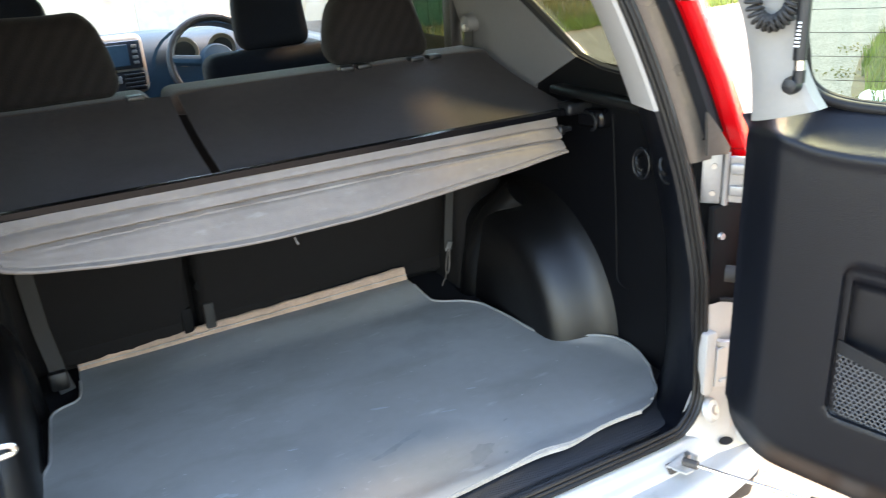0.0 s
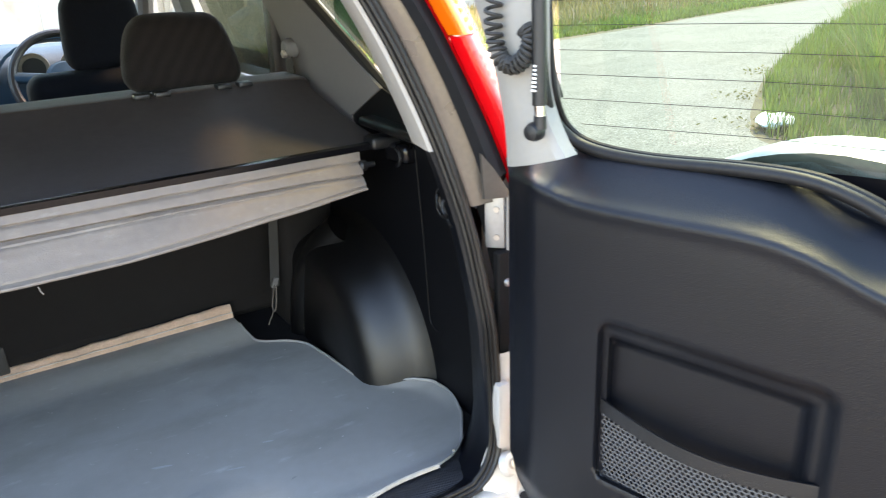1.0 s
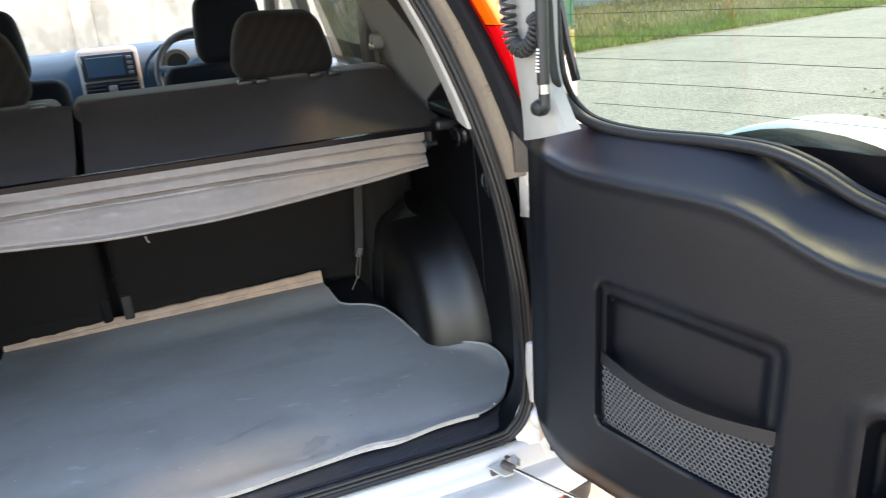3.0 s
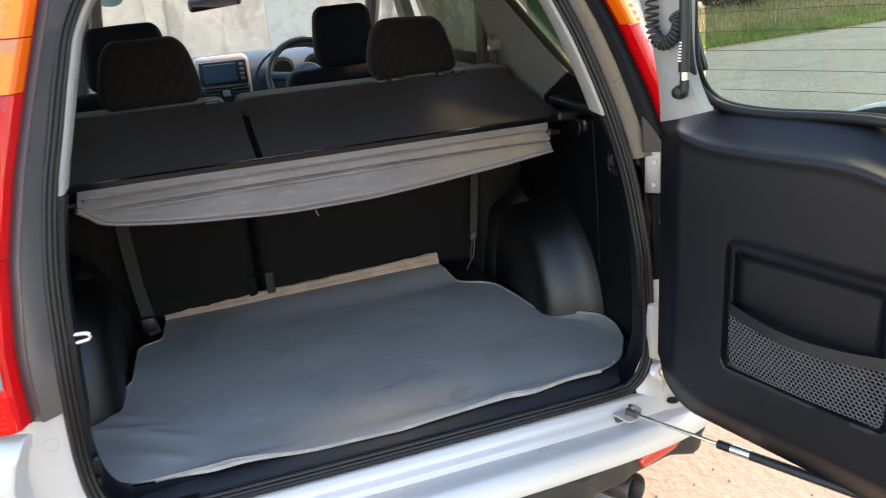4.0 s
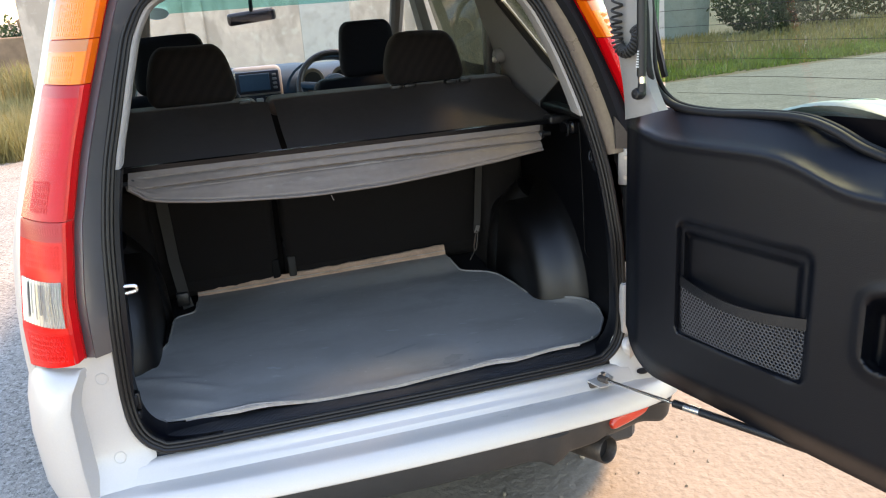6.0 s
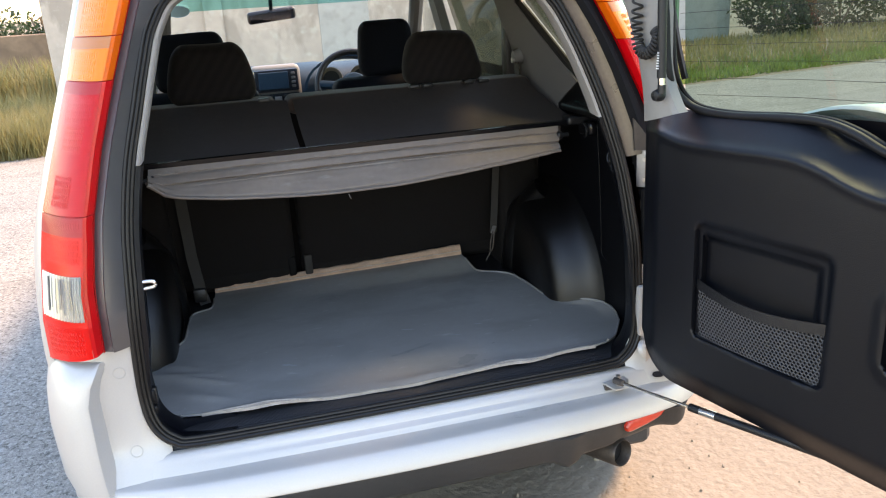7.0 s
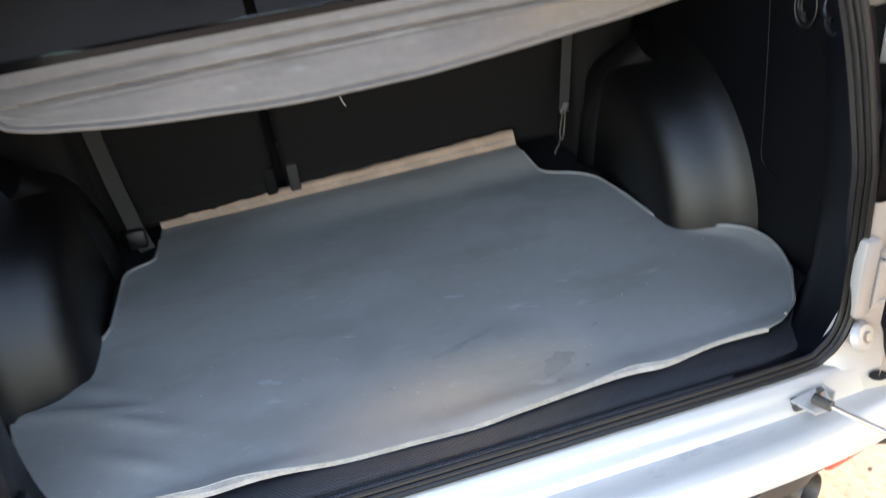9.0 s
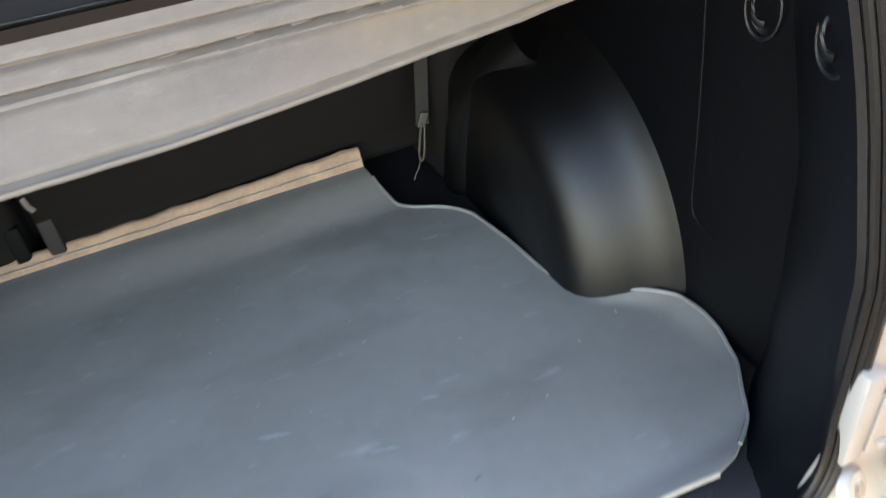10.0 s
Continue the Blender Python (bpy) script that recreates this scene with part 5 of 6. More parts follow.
# glass, its rubber and heater lines
WIN = smooth_path([(0.135, 0, 1.60), (0.148, 0, 1.50), (0.154, 0, 1.42), (0.166, 0, 1.365), (0.195, 0, 1.330), (0.24, 0, 1.314), (0.32, 0, 1.311), (0.43, 0, 1.318), (0.505, 0, 1.318), (0.56, 0, 1.305),
                   (0.612, 0, 1.283), (0.668, 0, 1.268)], 5)
WIN_IN = [Vector((p.x - 0.010 * step01((p.z - 1.31) / 0.06), 0, p.z)) for p in WIN]
rub = bmesh.new()
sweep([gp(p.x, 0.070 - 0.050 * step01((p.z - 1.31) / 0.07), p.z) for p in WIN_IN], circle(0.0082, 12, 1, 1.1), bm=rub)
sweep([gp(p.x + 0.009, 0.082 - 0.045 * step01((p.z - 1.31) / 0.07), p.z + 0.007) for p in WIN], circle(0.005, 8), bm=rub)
part("glass_seal", rub, M_RUBBER, gate_ob, "black rubber round the rear glass")
bm = bmesh.new()
bm.faces.new([bm.verts.new(p) for p in ((0.085, 0.105, 1.62), (0.10, 0.105, 1.32), (0.20, 0.105, 1.27), (0.70, 0.105, 1.25), (1.08, 0.105, 1.25), (1.14, 0.105, 1.32), (1.12, 0.105, 1.62))])
part("rear_glass", bm, M_GLASS_REAR, gate_ob, "heated rear window glass", smooth=False)
for k in range(9):
    z = 1.345 + k * 0.0305
    u0 = 0.225 if k == 0 else 0.175 + 0.02 * max(0, 2 - k)
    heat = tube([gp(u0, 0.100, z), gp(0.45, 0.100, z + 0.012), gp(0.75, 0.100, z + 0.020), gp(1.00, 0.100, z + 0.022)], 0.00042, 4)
    part("heater_line", heat, M_RUBBER, gate_ob)
FRIT = smooth_path([(0.40, 0, 1.312), (0.453, 0, 1.322), (0.49, 0, 1.331), (0.538, 0, 1.335), (0.586, 0, 1.337), (0.72, 0, 1.337), (1.1, 0, 1.335)], 4)
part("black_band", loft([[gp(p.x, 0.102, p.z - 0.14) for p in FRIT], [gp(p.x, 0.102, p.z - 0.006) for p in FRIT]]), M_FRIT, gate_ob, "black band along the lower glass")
# outer skin and spare wheel cover
rows = []
for z in (0.680, 0.69, 0.80, 1.0, 1.15, 1.24, 1.262):
    rows.append([(0.075, 0.030, z), (0.062, 0.06, z), (0.068, 0.10, z), (0.10, 0.118, z), (0.4, 0.145, z), (0.65, 0.15, z), (0.9, 0.145, z), (1.20, 0.118, z), (1.235, 0.10, z), (1.235, 0.06, z), (1.225, 0.03, z)])
sk = loft(rows)
part("outer_skin", sk, M_SILVER, gate_ob, "silver outer tailgate skin")
part("bottom_edge", loft([[(u, y, z + z_low(u) - 0.690) for u in [0.12 + k * 0.0357 for k in range(31)]] for y, z in ((0.030, 0.690), (0.026, 0.686), (0.024, 0.682), (0.030, 0.677), (0.06, 0.672), (0.11, 0.674))]), M_SILVER, gate_ob, "silver lower tailgate edge")
cov = lathe([(0.12, 0.375), (0.24, 0.37), (0.31, 0.35), (0.345, 0.32), (0.36, 0.27), (0.36, 0.17), (0.35, 0.15)], 56, 'y')
sc = part("spare_wheel_cover", moved(cov, Matrix.Translation((0.48, 0.0, 0.968)) @ Matrix.Diagonal((0.96, 1, 0.96, 1))), M_WHITE, gate_ob, "white spare wheel cover, coloured with the sky's blue")
part("cover_rim", moved(lathe([(0.361, 0.20), (0.366, 0.19), (0.366, 0.16), (0.361, 0.15)], 56, 'y'), Matrix.Translation((0.48, 0, 0.968)) @ Matrix.Diagonal((0.96, 1, 0.96, 1))), M_STEEL, sc)
# wiper arm behind the glass
part("wiper_blade", sweep([gp(0.130, 0.118, 1.60), gp(0.154, 0.118, 1.50), gp(0.172, 0.118, 1.43), gp(0.192, 0.118, 1.374)], [(-0.0065, -0.004), (0.0065, -0.004), (0.0065, 0.004), (-0.0065, 0.004)], up=Vector((0, 1, 0))), M_RUBBER, gate_ob, "black rear wiper blade")

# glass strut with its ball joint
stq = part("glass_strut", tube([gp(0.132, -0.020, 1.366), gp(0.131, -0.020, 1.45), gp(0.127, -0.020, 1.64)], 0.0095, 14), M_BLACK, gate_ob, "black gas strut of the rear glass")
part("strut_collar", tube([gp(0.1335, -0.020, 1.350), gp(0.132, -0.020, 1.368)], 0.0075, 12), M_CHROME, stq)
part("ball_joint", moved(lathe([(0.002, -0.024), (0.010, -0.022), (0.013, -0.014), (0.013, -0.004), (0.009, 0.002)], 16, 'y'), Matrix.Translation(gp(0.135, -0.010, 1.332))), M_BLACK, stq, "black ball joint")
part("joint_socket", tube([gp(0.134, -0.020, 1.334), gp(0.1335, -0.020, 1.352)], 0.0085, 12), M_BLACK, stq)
lab = bmesh.new()
for k in range(7):
    box(0.128 - 0.004 + 0.0005 * k, 0.128 + 0.003, -0.0305, -0.0292, 1.385 + k * 0.0052, 1.3875 + k * 0.0052, 0.0, 1, lab)
part("strut_label", moved(lab, Matrix.Translation(gp(0.131, -0.020, 1.40) - Vector((0.1285, -0.020, 1.40)))), M_LABEL, stq, "white printed bars")
# coiled lead
coil_c = smooth_path([(0.060, -0.012, 1.64), (0.058, -0.014, 1.52), (0.056, -0.016, 1.46), (0.066, -0.018, 1.424), (0.088, -0.018, 1.414), (0.110, -0.018, 1.428), (0.120, -0.014, 1.452), (0.112, -0.006, 1.462)], 40)
hel, turns = [], 26
for k, p in enumerate(coil_c):
    a = 2 * math.pi * turns * k / len(coil_c)
    t = (coil_c[min(k + 1, len(coil_c) - 1)] - coil_c[max(k - 1, 0)]).normalized()
    sdir = t.cross(Vector((0, 1, 0))).normalized()
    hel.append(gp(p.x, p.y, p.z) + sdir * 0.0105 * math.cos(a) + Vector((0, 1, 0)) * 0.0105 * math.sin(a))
part("coiled_cable", tube(hel, 0.0028, 6), M_BELT, gate_ob, "dark grey coiled cable")

# door stay: bracket on the bumper, rod and cylinder to the gate's lower edge
bk = bmesh.new()
PL = [(0.508, -0.116), (0.572, -0.106), (0.566, -0.130), (0.548, -0.146), (0.530, -0.146)]
lo = [bk.verts.new((x, y, 0.604 + (y + 0.106) * 0.28)) for x, y in PL]
hi = [bk.verts.new((x, y, 0.608 + (y + 0.106) * 0.28)) for x, y in PL]
bk.faces.new(hi)
for k in range(5):
    bk.faces.new((lo[k], lo[(k + 1) % 5], hi[(k + 1) % 5], hi[k]))
stay = part("stay_bracket", bk, M_ZINC, car, "zinc stay bracket on the bumper", smooth=False)
part("stay_tab", moved(box(-0.002, 0.002, -0.014, 0.010, 0.0, 0.016, 0.0015, 1), pose(0.570, -0.118, 0.594, 0, 0, 12)), M_ZINC, stay)
part("stay_foot", box(0.512, 0.562, -0.125, -0.108, 0.585, 0.602, 0.002, 1), M_GRIME, stay)
part("stay_screw", tube([(0.543, -0.132, 0.600), (0.543, -0.132, 0.628)], 0.0065, 6), M_STEEL, stay)
end = GATE @ Vector((0.60, 0.045, 0.672))
a0 = Vector((0.534, -0.142, 0.618))
dirv = (end - a0)
part("stay_joint", tube([a0 - dirv * 0.012, a0 + dirv * 0.035], 0.0085, 10), M_GRIME, stay, "grimy stay joint")
part("stay_rod", tube([a0 + dirv * 0.03, a0 + dirv * 0.39], 0.0038, 10), M_CHROME, stay, "bright stay rod")
part("stay_cylinder", tube([a0 + dirv * 0.375, a0 + dirv * 0.38, a0 + dirv * 0.95], 0.0095, 14), M_BLACK, stay, "black gas stay cylinder")
part("stay_band", tube([a0 + dirv * 0.425, a0 + dirv * 0.495], 0.0099, 14), M_CHROME, stay)
part("stay_pivot", tube([a0 + dirv * 0.945, a0 + dirv], 0.006, 10), M_GRIME, stay)

# hinges: a folded leaf with a round hole, its pin housing and bolts


def holed_plate(w, h, r, t, hx, hz):
    """A plate in the xz plane with a round hole."""
    n, outer, inner = 32, [], []
    for k in range(n):
        a = 2 * math.pi * (k + 0.5) / n
        c, s_ = math.cos(a), math.sin(a)
        m = min(w / 2 / max(abs(c), 1e-6), h / 2 / max(abs(s_), 1e-6))
        outer.append((m * c, m * s_))
        inner.append((hx + r * c, hz + r * s_))
    return loft([[(x, y, z) for x, z in ring_] for ring_, y in ((inner, t), (inner, 0), (outer, 0), (outer, t))], True)


z0, z1 = 1.080, 1.172
gus = bmesh.new()
for y_ in (-0.062, -0.056):
    gus.faces.new([gus.verts.new((x, y_ + (x - 0.612) * -0.35, z)) for x, z in ((0.612, 1.255), (0.632, 1.228), (0.655, 1.190), (0.654, 1.178), (0.616, 1.178))])
bmesh.ops.bridge_loops(gus, edges=[e for e in gus.edges if e.is_boundary])
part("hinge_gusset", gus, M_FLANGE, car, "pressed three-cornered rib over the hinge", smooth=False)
# the upper hinge's silver is darkened for shade
h = part("hinge", moved(box(0.0, 0.034, -0.005, 0.0, z0, z1, 0.002, 2), pose(0.640, -0.030, 0, 0, 0, -48)), M_SILVER_SHADED, car, "silver painted upper tailgate hinge")
part("hinge_leaf", moved(box(-0.004, 0.004, -0.060, 0.0, z0 + 0.002, z1 - 0.004, 0.002, 1), pose(0.674, -0.062, 0, 0, 0, 35)), M_SILVER_SHADED, h)
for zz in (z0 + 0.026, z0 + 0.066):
    part("hinge_rib", moved(box(-0.011, -0.003, -0.056, -0.002, zz - 0.010, zz + 0.010, 0.004, 2), pose(0.674, -0.062, 0, 0, 0, 35)), M_SILVER_SHADED, h)
part("hinge_pin", tube([(0.668, -0.060, z0 - 0.003), (0.668, -0.060, z1 + 0.003)], 0.006, 12), M_SILVER_SHADED, h)
for zz in (1.100, 1.150):
    part("hinge_bolt", moved(lathe([(0.001, -0.005), (0.0055, -0.005), (0.0065, 0)], 6, 'y'), pose(0.652, -0.047, zz, 0, 0, -48)), M_STEEL, h)
for z0, z1, xo in ((0.700, 0.808, 0.652),):
    zm, hh = (z0 + z1) / 2, z1 - z0
    M0 = pose(xo + 0.036, -0.095, zm, 0, 0, -10)
    h = part("hinge", moved(holed_plate(0.068, hh * 0.80, 0.0145, 0.004, 0.004, 0.004), M0), M_SILVER, car, "silver painted tailgate hinge with a round hole", smooth=False)
    # black box behind the hole, put in for its shade
    part("hinge_hole_shade", moved(box(-0.022, 0.030, 0.010, 0.014, -0.022, 0.026, 0.0, 1), M0), M_RUBBER, h)
    part("hinge_side", moved(box(-0.038, -0.031, 0.0, 0.060, -hh * 0.40, hh * 0.40, 0.003, 2), M0), M_SILVER, h)
    part("hinge_top", moved(loft([[(0.036 * math.cos(q) * k - 0.001, 0.024 - 0.026 * math.sin(q) * k, hh * 0.40 + dz) for q in [math.pi * j / 12 for j in range(13)]] for k, dz in ((1.0, 0.0), (1.0, 0.010), (0.78, 0.013), (0.72, 0.004))]), M0), M_SILVER, h)
    part("hinge_rib", moved(box(-0.030, 0.026, -0.006, 0.002, -hh * 0.30, -hh * 0.22, 0.003, 2), M0), M_SILVER, h)
    part("hinge_bolt", moved(lathe([(0.001, -0.012), (0.0065, -0.012), (0.0075, 0)], 6, 'y'), M0 @ Matrix.Translation((0.028, 0, -hh * 0.27))), M_CHROME, h)
    part("hinge_leaf", moved(box(-0.004, 0.004, -0.055, 0.0, z0 + 0.004, z1 - 0.004, 0.002, 1), pose(xo + 0.060, -0.082, 0, 0, 0, 12)), M_SILVER, h)
    for k in (0.2, 0.75):
        part("dimple", moved(lathe([(0.001, -0.002), (0.004, -0.002), (0.0055, 0)], 12, 'y'), Matrix.Translation((xo - 0.022, -0.082, z0 + hh * k))), M_SILVER_SHADED, h)
part("pin_housing", loft([[(0.728 + 0.030 * math.cos(q), -0.108 - 0.030 * math.sin(q), z + 0.020 * (1 - math.sin(q)) * (1 if z > 0.64 else 0)) for q in [math.pi * j / 14 for j in range(15)]] for z in (0.585, 0.60, 0.625, 0.652)]), M_SILVER, car, "silver hinge pin housing")
part("pin_tube", tube([(0.722, -0.094, 0.60), (0.722, -0.094, 0.715)], 0.022, 14), M_SILVER, car)
# a black disc on the surface draws the hole's shade
part("drain_hole_shade", moved(lathe([(0.001, 0), (0.011, 0.0006), (0.011, -0.004)], 18, 'z'), pose(0.664, -0.116, 0.6005, 35, 0, -20) @ Matrix.Diagonal((1.3, 0.7, 1, 1))), M_RUBBER, car, "black disc for the shade in a drain hole")
part("pillar_face", box(0.622, 0.650, -0.088, -0.060, 0.70, 0.835, 0.006, 2), M_SILVER, car, "silver painted pillar face")
# solid black box put in for the shade between the hinges
part("hinge_gap_shade", box(0.640, 0.72, -0.066, -0.050, 0.838, 1.078, 0.003, 1), M_DEEP, car)
part("recess_screw", moved(lathe([(0.001, -0.006), (0.006, -0.006), (0.008, 0)], 12, 'y'), Matrix.Translation((0.660, -0.066, 1.02))), M_STEEL, car)
part("cable_boot", tube([(0.655, -0.088, 0.955), (0.668, -0.105, 0.955), (0.685, -0.125, 0.957), (0.70, -0.14, 0.958)], 0.016, 14), M_BELT, car, "grey corrugated cable boot")
part("door_lead", tube(smooth_path([(0.645, -0.088, 0.905), (0.668, -0.104, 0.900), (0.672, -0.108, 0.870), (0.685, -0.118, 0.862), (0.705, -0.135, 0.868)], 5), 0.005, 8), M_RUBBER, car, "black rubber lead")
bs_ = part("bump_stop_pad", moved(lathe([(0.009, -0.008), (0.019, -0.007), (0.023, -0.003), (0.025, 0.004)], 24, 'y'), pose(0.640, -0.094, 0.668, -25, 0, 20)), M_SILVER, car, "round pressed pad with a screw")
part("bump_stop", moved(lathe([(0.001, -0.010), (0.007, -0.010), (0.009, -0.008), (0.0105, -0.0075), (0.0105, 0.0)], 18, 'y'), pose(0.640, -0.095, 0.668, -25, 0, 20)), M_STEEL, bs_)
# striker
stk = part("striker_plate", box(-0.560, -0.552, -0.045, -0.012, 0.972, 1.040, 0.003, 2), M_STEEL, car, "bright latch striker")
part("striker_loop", tube(smooth_path([(-0.556, -0.038, 0.997), (-0.535, -0.038, 0.997), (-0.512, -0.038, 0.999), (-0.508, -0.038, 1.005), (-0.512, -0.038, 1.011), (-0.535, -0.038, 1.013), (-0.556, -0.038, 1.013)], 4), 0.0042, 10), M_CHROME, stk)
for zz, hh in ((0.905, 0.040), (0.748, 0.030), (0.712, 0.022)):
    part("buffer", box(-0.571, -0.548, -0.052, -0.020, zz - hh / 2, zz + hh / 2, 0.006, 3), M_RUBBER, car, "black rubber door buffer")
part("buffer_clip", box(-0.560, -0.545, -0.046, -0.030, 0.725, 0.765, 0.003, 2), M_BLACK, car)
part("latch_plate", box(-0.556, -0.548, -0.030, -0.012, 1.10, 1.16, 0.003, 2), M_STEEL, car)
# luggage hooks in the side trim
for hx, hy, hz, turn in ((0.601, 0.014, 1.146, -10), (0.690, 0.180, 1.098, 4)):
    H0 = pose(hx - 0.004, hy, hz, 0, 0, turn) @ Matrix.Diagonal((1, 1.15, 1.6, 1))
    hk = part("hook_cup", moved(lathe([(0.002, 0.010), (0.014, 0.009), (0.018, 0.004), (0.0185, -0.001), (0.020, -0.0022), (0.0215, -0.001), (0.0215, 0.012)], 24, 'x'), H0), M_BLACK, car, "black luggage hook cup")
    part("hook", moved(tube(smooth_path([(0.006, 0.004, 0.010), (-0.008, 0.004, 0.009), (-0.013, 0.002, 0.002), (-0.013, -0.004, -0.005), (-0.010, -0.012, -0.006)], 4), 0.0028, 8), H0), M_BLACK_TRIM, hk)
# edge of the lift-out cover in the side trim
part("cover_edge", tube(smooth_path([(0.672, 0.256, 1.190), (0.676, 0.253, 1.088), (0.677, 0.247, 1.00), (0.677, 0.240, 0.88), (0.677, 0.238, 0.835), (0.677, 0.232, 0.815), (0.677, 0.216, 0.806), (0.677, 0.190, 0.802)], 4), 0.0015, 8), M_SIDE, car, "rounded edge of a cover in the side trim")


# ---- cargo cover ----
cover = empty("cargo_cover", "black cargo cover with a grey hanging rear flap", "cargo cover")
for x0, x1 in ((-0.600, -0.137), (-0.120, 0.632)):
    rows = []
    for k in range(13):
        f = k / 12
        y = 0.372 + (0.706 - 0.372) * f
        z = 1.192 + (1.286 - 1.192) * f - 0.012 * math.sin(math.pi * f)
        row = []
        for j in range(15):
            g_ = j / 14
            xa, xb = (x0 + 0.015 * (1 - f) if x0 < -0.3 else x0), (x1 + 0.034 * (1 - f) if x1 > 0.3 else x1)
            x = xa + (xb - xa) * g_
            row.append((x, y, z + 0.002 * noise.noise(Vector((x * 5, y * 5, 0))) - 0.004 * (1 - min(g_, 1 - g_) * 8 if min(g_, 1 - g_) < 0.125 else 0)))
        rows.append(row)
    part("sheet", solid(loft(rows), 0.004), M_SHEET, cover, "black vinyl cover sheet")
part("rear_bar", sweep([Vector((-0.60, 0.368, 1.186)), Vector((0.0, 0.362, 1.187)), Vector((0.655, 0.368, 1.186))], [(-0.006, -0.012), (0.006, -0.012), (0.008, 0.0), (0.006, 0.010), (-0.006, 0.010), (-0.009, 0)], up=Vector((0, 1, 0))), M_GLOSS_BAR, cover, "glossy black rear bar")
for s in (-1, 1):
    part("bar_end", box(XC + s * 0.635 - 0.04, XC + s * 0.635 + 0.04, 0.345, 0.395, 1.178, 1.204, 0.008, 3), M_BLACK, cover)
for sx in (-1, 1):
    soc = part("bar_socket", moved(box(-0.030, 0.030, -0.045, 0.045, -0.022, 0.020, 0.014, 4), pose(XC + sx * 0.660, 0.325, 1.172, -6, 0, 0)), M_GLOSS_BAR, cover, "glossy black socket for the end of the bar")
    part("socket_lip", moved(tube([(0.0, 0.016 * math.cos(a), 0.018 * math.sin(a)) for a in [math.pi * (0.5 + k / 14) for k in range(15)]], 0.0035, 8), pose(XC + sx * 0.628, 0.310, 1.168)), M_BLACK, soc)
FLAP_LOW = [(-0.527, 1.168), (-0.514, 1.140), (-0.498, 1.127), (-0.451, 1.114), (-0.394, 1.107), (-0.351, 1.101), (-0.247, 1.091), (-0.15, 1.084), (-0.06, 1.080), (0.11, 1.080), (0.286, 1.092), (0.439, 1.107), (0.548, 1.121), (0.575, 1.125)]
rows = []
for k in range(61):
    x = -0.525 + 1.098 * k / 60
    lo = soft_table(FLAP_LOW, x, 0.02)
    hi = 1.181
    row = []
    for j in range(53):
        f = j / 52
        z = hi + (lo - hi) * f
        y = 0.352 - 0.070 * f ** 1.1 + 0.004 * noise.noise(Vector((x * 7, f * 3, 1))) + 0.0012 * noise.noise(Vector((x * 31, f * 9, 4)))
        for zc, dep, wd in ((1.164, 0.006, 0.0022), (1.1415, 0.011, 0.0026), (1.135, 0.004, 0.0020)):
            y += dep * math.exp(-((z - zc) / wd) ** 2)
        y += 0.003 * math.exp(-((f - 0.94) / 0.02) ** 2) + 0.006 * f * math.sin(x * 6)
        row.append((x + max(0.0, x - 0.40) * 0.13 * (1 - f), y, z))
    rows.append(row)
fl = part("flap", solid(loft(rows), 0.006), M_FLAP, cover, "grey vinyl flap with two pressed creases")
part("flap_hem", tube([Vector((r[-1][0], r[-1][1] - 0.001, r[-1][2])) for r in rows], 0.0035, 8), M_FLAP, fl)
for x, sgn in ((-0.515, -1), (0.587, 1)):
    part("end_pin", moved(lathe([(0.002, 0.030), (0.006, 0.030), (0.006, 0.012), (0.011, 0.010), (0.012, 0.0), (0.009, -0.004)], 14, 'x'), pose(x, 0.33, 1.157) @ Matrix.Scale(sgn, 4, (1, 0, 0))), M_BLACK, fl)
part("torn_thread", tube([(-0.032, 0.278, 1.074), (-0.030, 0.276, 1.066), (-0.027, 0.276, 1.060)], 0.0012, 5), M_FLAP, fl)

# ---- load mat ----
XL = [(-0.01, -0.455), (0.0, -0.478), (0.02, -0.525), (0.05, -0.570), (0.10, -0.602), (0.20, -0.645), (0.27, -0.664), (0.30, -0.662), (0.34, -0.634), (0.385, -0.584), (0.42, -0.548), (0.48, -0.522), (0.66, -0.513), (0.686, -0.500), (0.700, -0.452), (0.74, -0.445), (0.86, -0.440)]
XR = [(-0.01, 0.520), (0.0, 0.566), (0.04, 0.622), (0.119, 0.675), (0.17, 0.690), (0.208, 0.691), (0.252, 0.684), (0.282, 0.655), (0.311, 0.608), (0.344, 0.576), (0.406, 0.556), (0.50, 0.548), (0.60, 0.532), (0.63, 0.515), (0.655, 0.490), (0.675, 0.455), (0.70, 0.430), (0.77, 0.418), (0.83, 0.414)]


FRONT = [(-0.52, 0.004), (-0.47, 0.014), (-0.42, 0.012), (-0.36, -0.006), (-0.30, -0.004), (-0.163, -0.017), (0.05, -0.027), (0.144, -0.020), (0.228, -0.012), (0.30, -0.003), (0.36, -0.012), (0.45, -0.002), (0.56, -0.009)]


def mat_front(x):
    return soft_table(FRONT, x, 0.02)


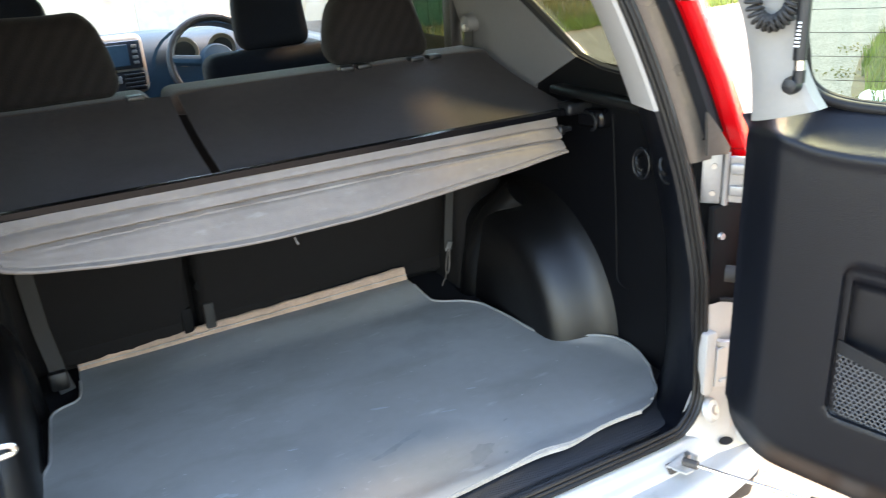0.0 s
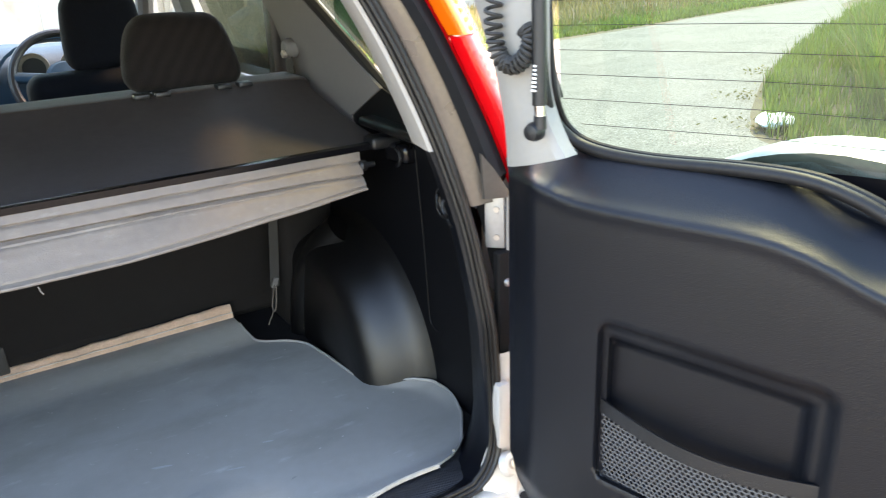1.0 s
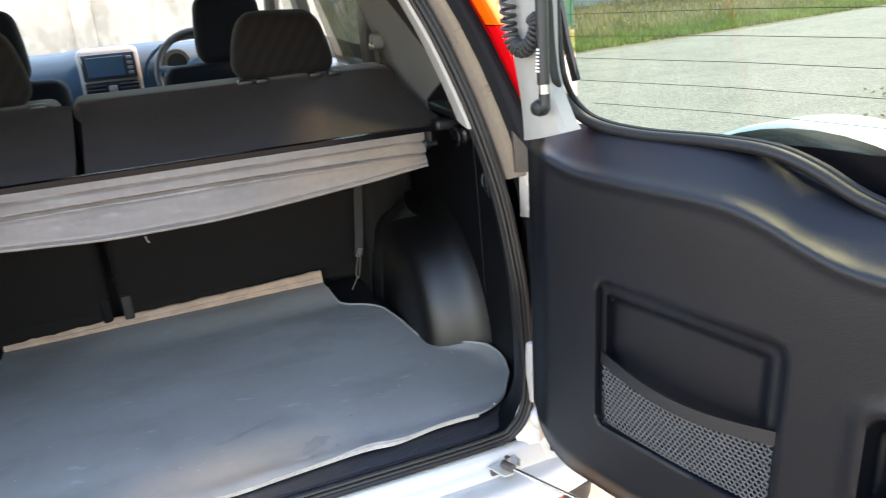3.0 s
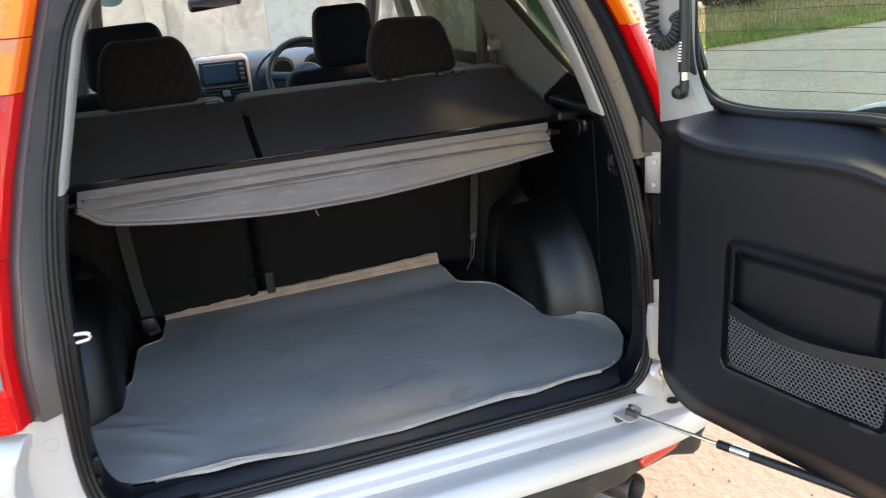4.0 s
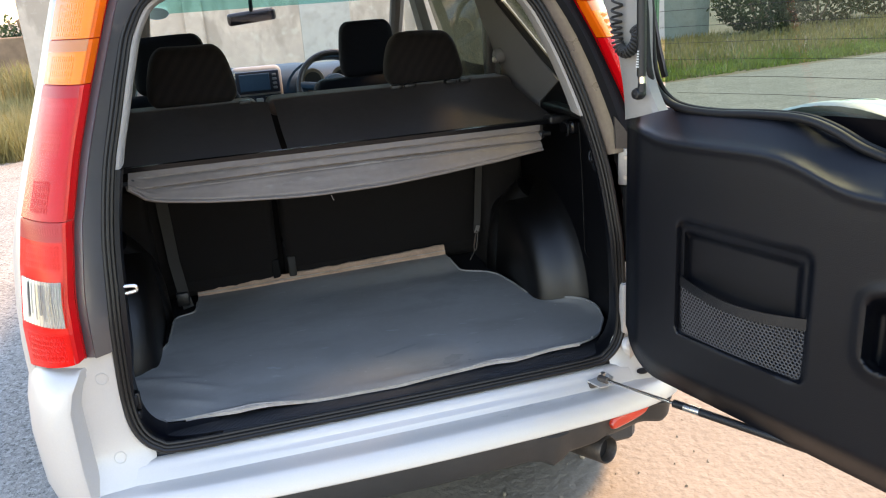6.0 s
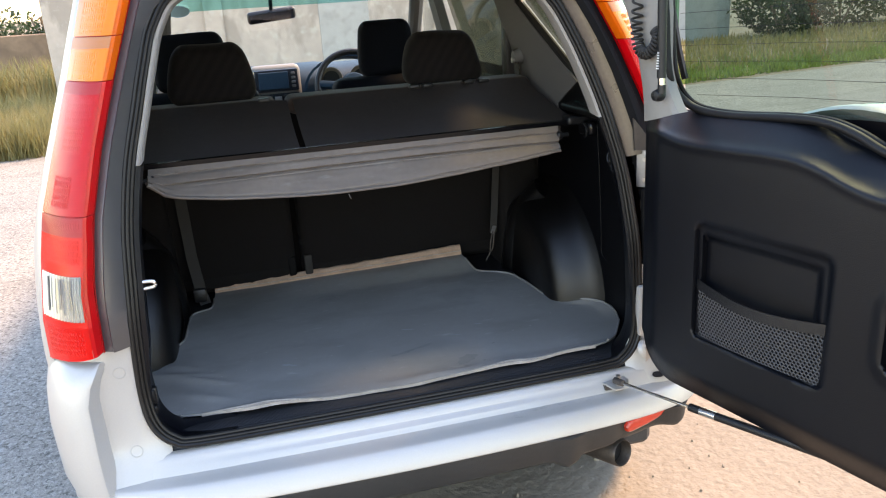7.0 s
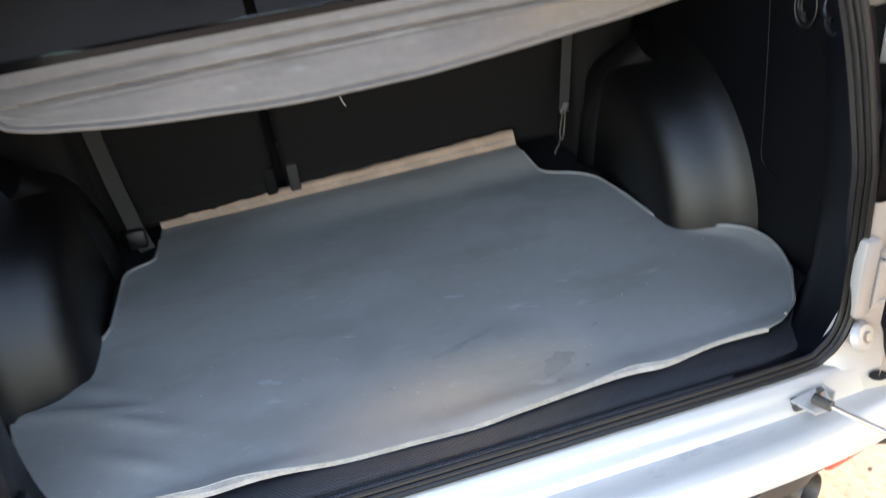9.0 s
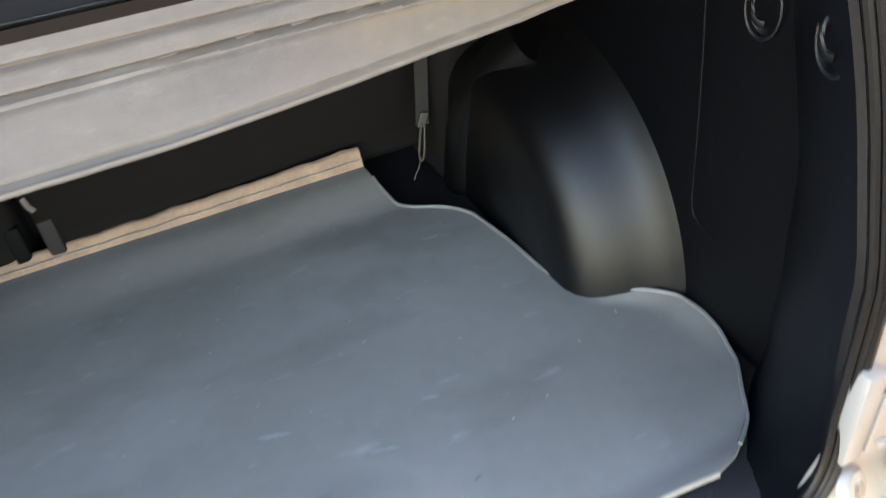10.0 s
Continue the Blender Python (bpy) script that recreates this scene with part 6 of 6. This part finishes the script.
def mat_z(x, y):
    z = 0.650 + 0.0015 * noise.noise(Vector((x * 6, y * 6, 2)))
    z += 0.007 * math.exp(-((y + 0.005) / 0.02) ** 2) * (0.6 + 0.5 * math.sin(x * 15) + 0.8 * math.exp(-((x - 0.30) / 0.07) ** 2) + 0.8 * math.exp(-((x + 0.33) / 0.1) ** 2))
    z += 0.0028 * max(0, noise.noise(Vector((x * 9 + y * 5, y * 4 - x * 2, 5)))) ** 1.5 * step01((0.45 - y) / 0.3)
    z += 0.008 * math.exp(-((y - 0.232 + 0.3 * (x + 0.5)) / 0.010) ** 2) * step01((-0.40 - x) / 0.10)
    d = (x + 0.52) * 0.5 + (y - 0.22) * 0.86
    z += 0.009 * math.exp(-(d / 0.012) ** 2) * math.exp(-((x + 0.48) / 0.08) ** 2) + 0.006 * math.exp(-((d + 0.075) / 0.014) ** 2) * math.exp(-((x + 0.46) / 0.06) ** 2) + 0.007 * math.exp(-((d - 0.06) / 0.015) ** 2) * math.exp(-((x + 0.54) / 0.05) ** 2)
    z += 0.026 * min(1.0, max(0.0, (x + 0.445) / 0.862)) * step01((y - 0.68) / 0.14)
    z += 0.010 * math.exp(-((x - soft_table(XR, y, 0.01)) / 0.02) ** 2) * step01((0.34 - y) / 0.05) * step01((y - 0.12) / 0.1)
    return z


NXM, NYM = 110, 86
rows = []
for j in range(NYM + 1):
    f = (j / NYM)
    y = -0.006 + 0.854 * f
    row = []
    for i in range(NXM + 1):
        g_ = i / NXM
        xl, xr = soft_table(XL, y, 0.006), soft_table(XR, y, 0.006)
        x = xl + (xr - xl) * g_
        yy = y + (mat_front(x) + 0.006) * max(0, 1 - f * 10)
        row.append((x, yy - 0.035 * f ** 8 * g_, mat_z(x, yy)))
    rows.append(row)
mat_ob = part("load_mat", solid(loft(rows), 0.005), M_MAT, None, "", angle=50)
tagged(mat_ob, "grey vinyl load mat with pale backing, on the load floor", "mat")
edge = [rows[0][i] for i in range(NXM + 1)]
hem_w = [0.0018 + 0.012 * math.exp(-((p[0] + 0.33) / 0.07) ** 2) + 0.009 * math.exp(-((p[0] - 0.31) / 0.06) ** 2) for p in edge]
hem_w = [w * (0.15 + 0.85 * step01((p[0] + 0.48) / 0.10)) for w, p in zip(hem_w, edge)]
part("front_hem", solid(loft([[(p[0], p[1] + 0.002, p[2] - 0.001) for p in edge], [(p[0], p[1] - w * 0.7, p[2] - 0.003) for p, w in zip(edge, hem_w)],
                              [(p[0], p[1] - w, max(0.642, p[2] - 0.009)) for p, w in zip(edge, hem_w)]]), 0.002), M_MAT_BACK, mat_ob, "pale felt edge of the mat")
FOLD = [(-0.004, -0.001), (-0.002, 0.006), (0.003, 0.014), (0.006, 0.022), (0.008, 0.029), (0.012, 0.033), (0.018, 0.034), (0.023, 0.031), (0.025, 0.024), (0.024, 0.010), (0.022, -0.004)]
roll = []
for k in range(61):
    p = Vector(rows[-1][round(k / 60 * NXM)])
    h_ = 0.62 + 0.02 * math.sin(k * 0.37) + 0.02 * math.sin(k * 1.1) + 0.30 * (k / 60) ** 2
    tuck = 0.002 * math.sin(k * 0.9) + 0.0015 * math.sin(k * 2.3)
    roll.append([(p.x, p.y + dy + tuck * (dz / 0.03), p.z + dz * h_) for dy, dz in FOLD])
part("turned_edge", loft(roll, True, False, True), M_FELT, mat_ob, "tan felt back edge of the mat, turned up")
part("edge_lip", tube([Vector(r[2]) + Vector((0, -0.003, 0)) for r in roll], 0.0016, 6), M_MAT_BACK, mat_ob)
hem = [Vector(r[-1]) + Vector((0, 0, 0.002)) for r in rows[2:-6]]
part("side_hem", tube(hem, 0.0030, 6), M_MAT, mat_ob)
hem = [Vector(r[0]) + Vector((0, 0, 0.002)) for r in rows[2:-6]]
part("side_hem", tube(hem, 0.0030, 6), M_MAT, mat_ob)
rnd = random.Random(11)
spk = bmesh.new()
SPOTS = [(0.597, 0.275), (0.521, 0.251), (0.432, 0.187), (-0.002, 0.695), (0.127, 0.617), (0.26, 0.40), (0.20, 0.52), (-0.20, 0.33), (0.05, 0.22), (-0.30, 0.55)]
for k in range(46):
    x, y = SPOTS[k] if k < len(SPOTS) else (rnd.uniform(-0.42, 0.5), rnd.uniform(0.05, 0.74))
    a, l, w = rnd.uniform(0, 3.14), rnd.uniform(0.002, 0.0045) * (1.5 if k < 5 else 1), rnd.uniform(0.0006, 0.0015)
    z = mat_z(x, y) + 0.0012
    c, s_ = math.cos(a), math.sin(a)
    spk.faces.new([spk.verts.new((x + c * p - s_ * q, y + s_ * p + c * q, z)) for p, q in ((-l, 0), (0, -w), (l, 0), (0, w))])
stn = bmesh.new()
for cx, cy, l, w in ((0.205, 0.055, 0.030, 0.020), (0.185, 0.035, 0.012, 0.010), (0.06, 0.155, 0.040, 0.008), (0.115, 0.175, 0.030, 0.007), (0.245, 0.030, 0.005, 0.004), (0.19, 0.012, 0.005, 0.004), (0.30, 0.12, 0.006, 0.002), (-0.06, 0.10, 0.006, 0.002)):
    pts = []
    for q in range(14):
        a, k = q * 0.4488, rnd.uniform(0.6, 1.25)
        px, py = cx + l * k * math.cos(a), cy + w * k * math.sin(a) + 0.25 * l * k * math.cos(a)
        pts.append(stn.verts.new((px, py, mat_z(px, py) + 0.0009)))
    stn.faces.new(pts)
bmesh.ops.triangulate(stn, faces=stn.faces[:])
pale = bmesh.new()
for cx, cy, l, w in ((-0.248, 0.198, 0.014, 0.006), (-0.235, 0.190, 0.010, 0.004), (0.10, 0.30, 0.018, 0.004), (0.22, 0.21, 0.016, 0.003), (-0.10, 0.26, 0.010, 0.003), (0.30, 0.26, 0.012, 0.003)):
    pts = []
    for q in range(12):
        a, k = q * 0.5236, rnd.uniform(0.6, 1.3)
        px, py = cx + l * k * math.cos(a), cy + w * k * math.sin(a) - 0.3 * l * k * math.cos(a)
        pts.append(pale.verts.new((px, py, mat_z(px, py) + 0.0010)))
    pale.faces.new(pts)
bmesh.ops.triangulate(pale, faces=pale.faces[:])
tagged(part("rub_marks", pale, M_RUBBED, mat_ob, smooth=False), "pale rubbed marks on the mat", kind="stuff")
tagged(part("stains", stn, M_STAIN, mat_ob, smooth=False), "dark damp stains on the mat", kind="stuff")
tagged(part("scuffs", spk, M_SPECK, mat_ob, smooth=False), "pale specks on the mat", kind="stuff")
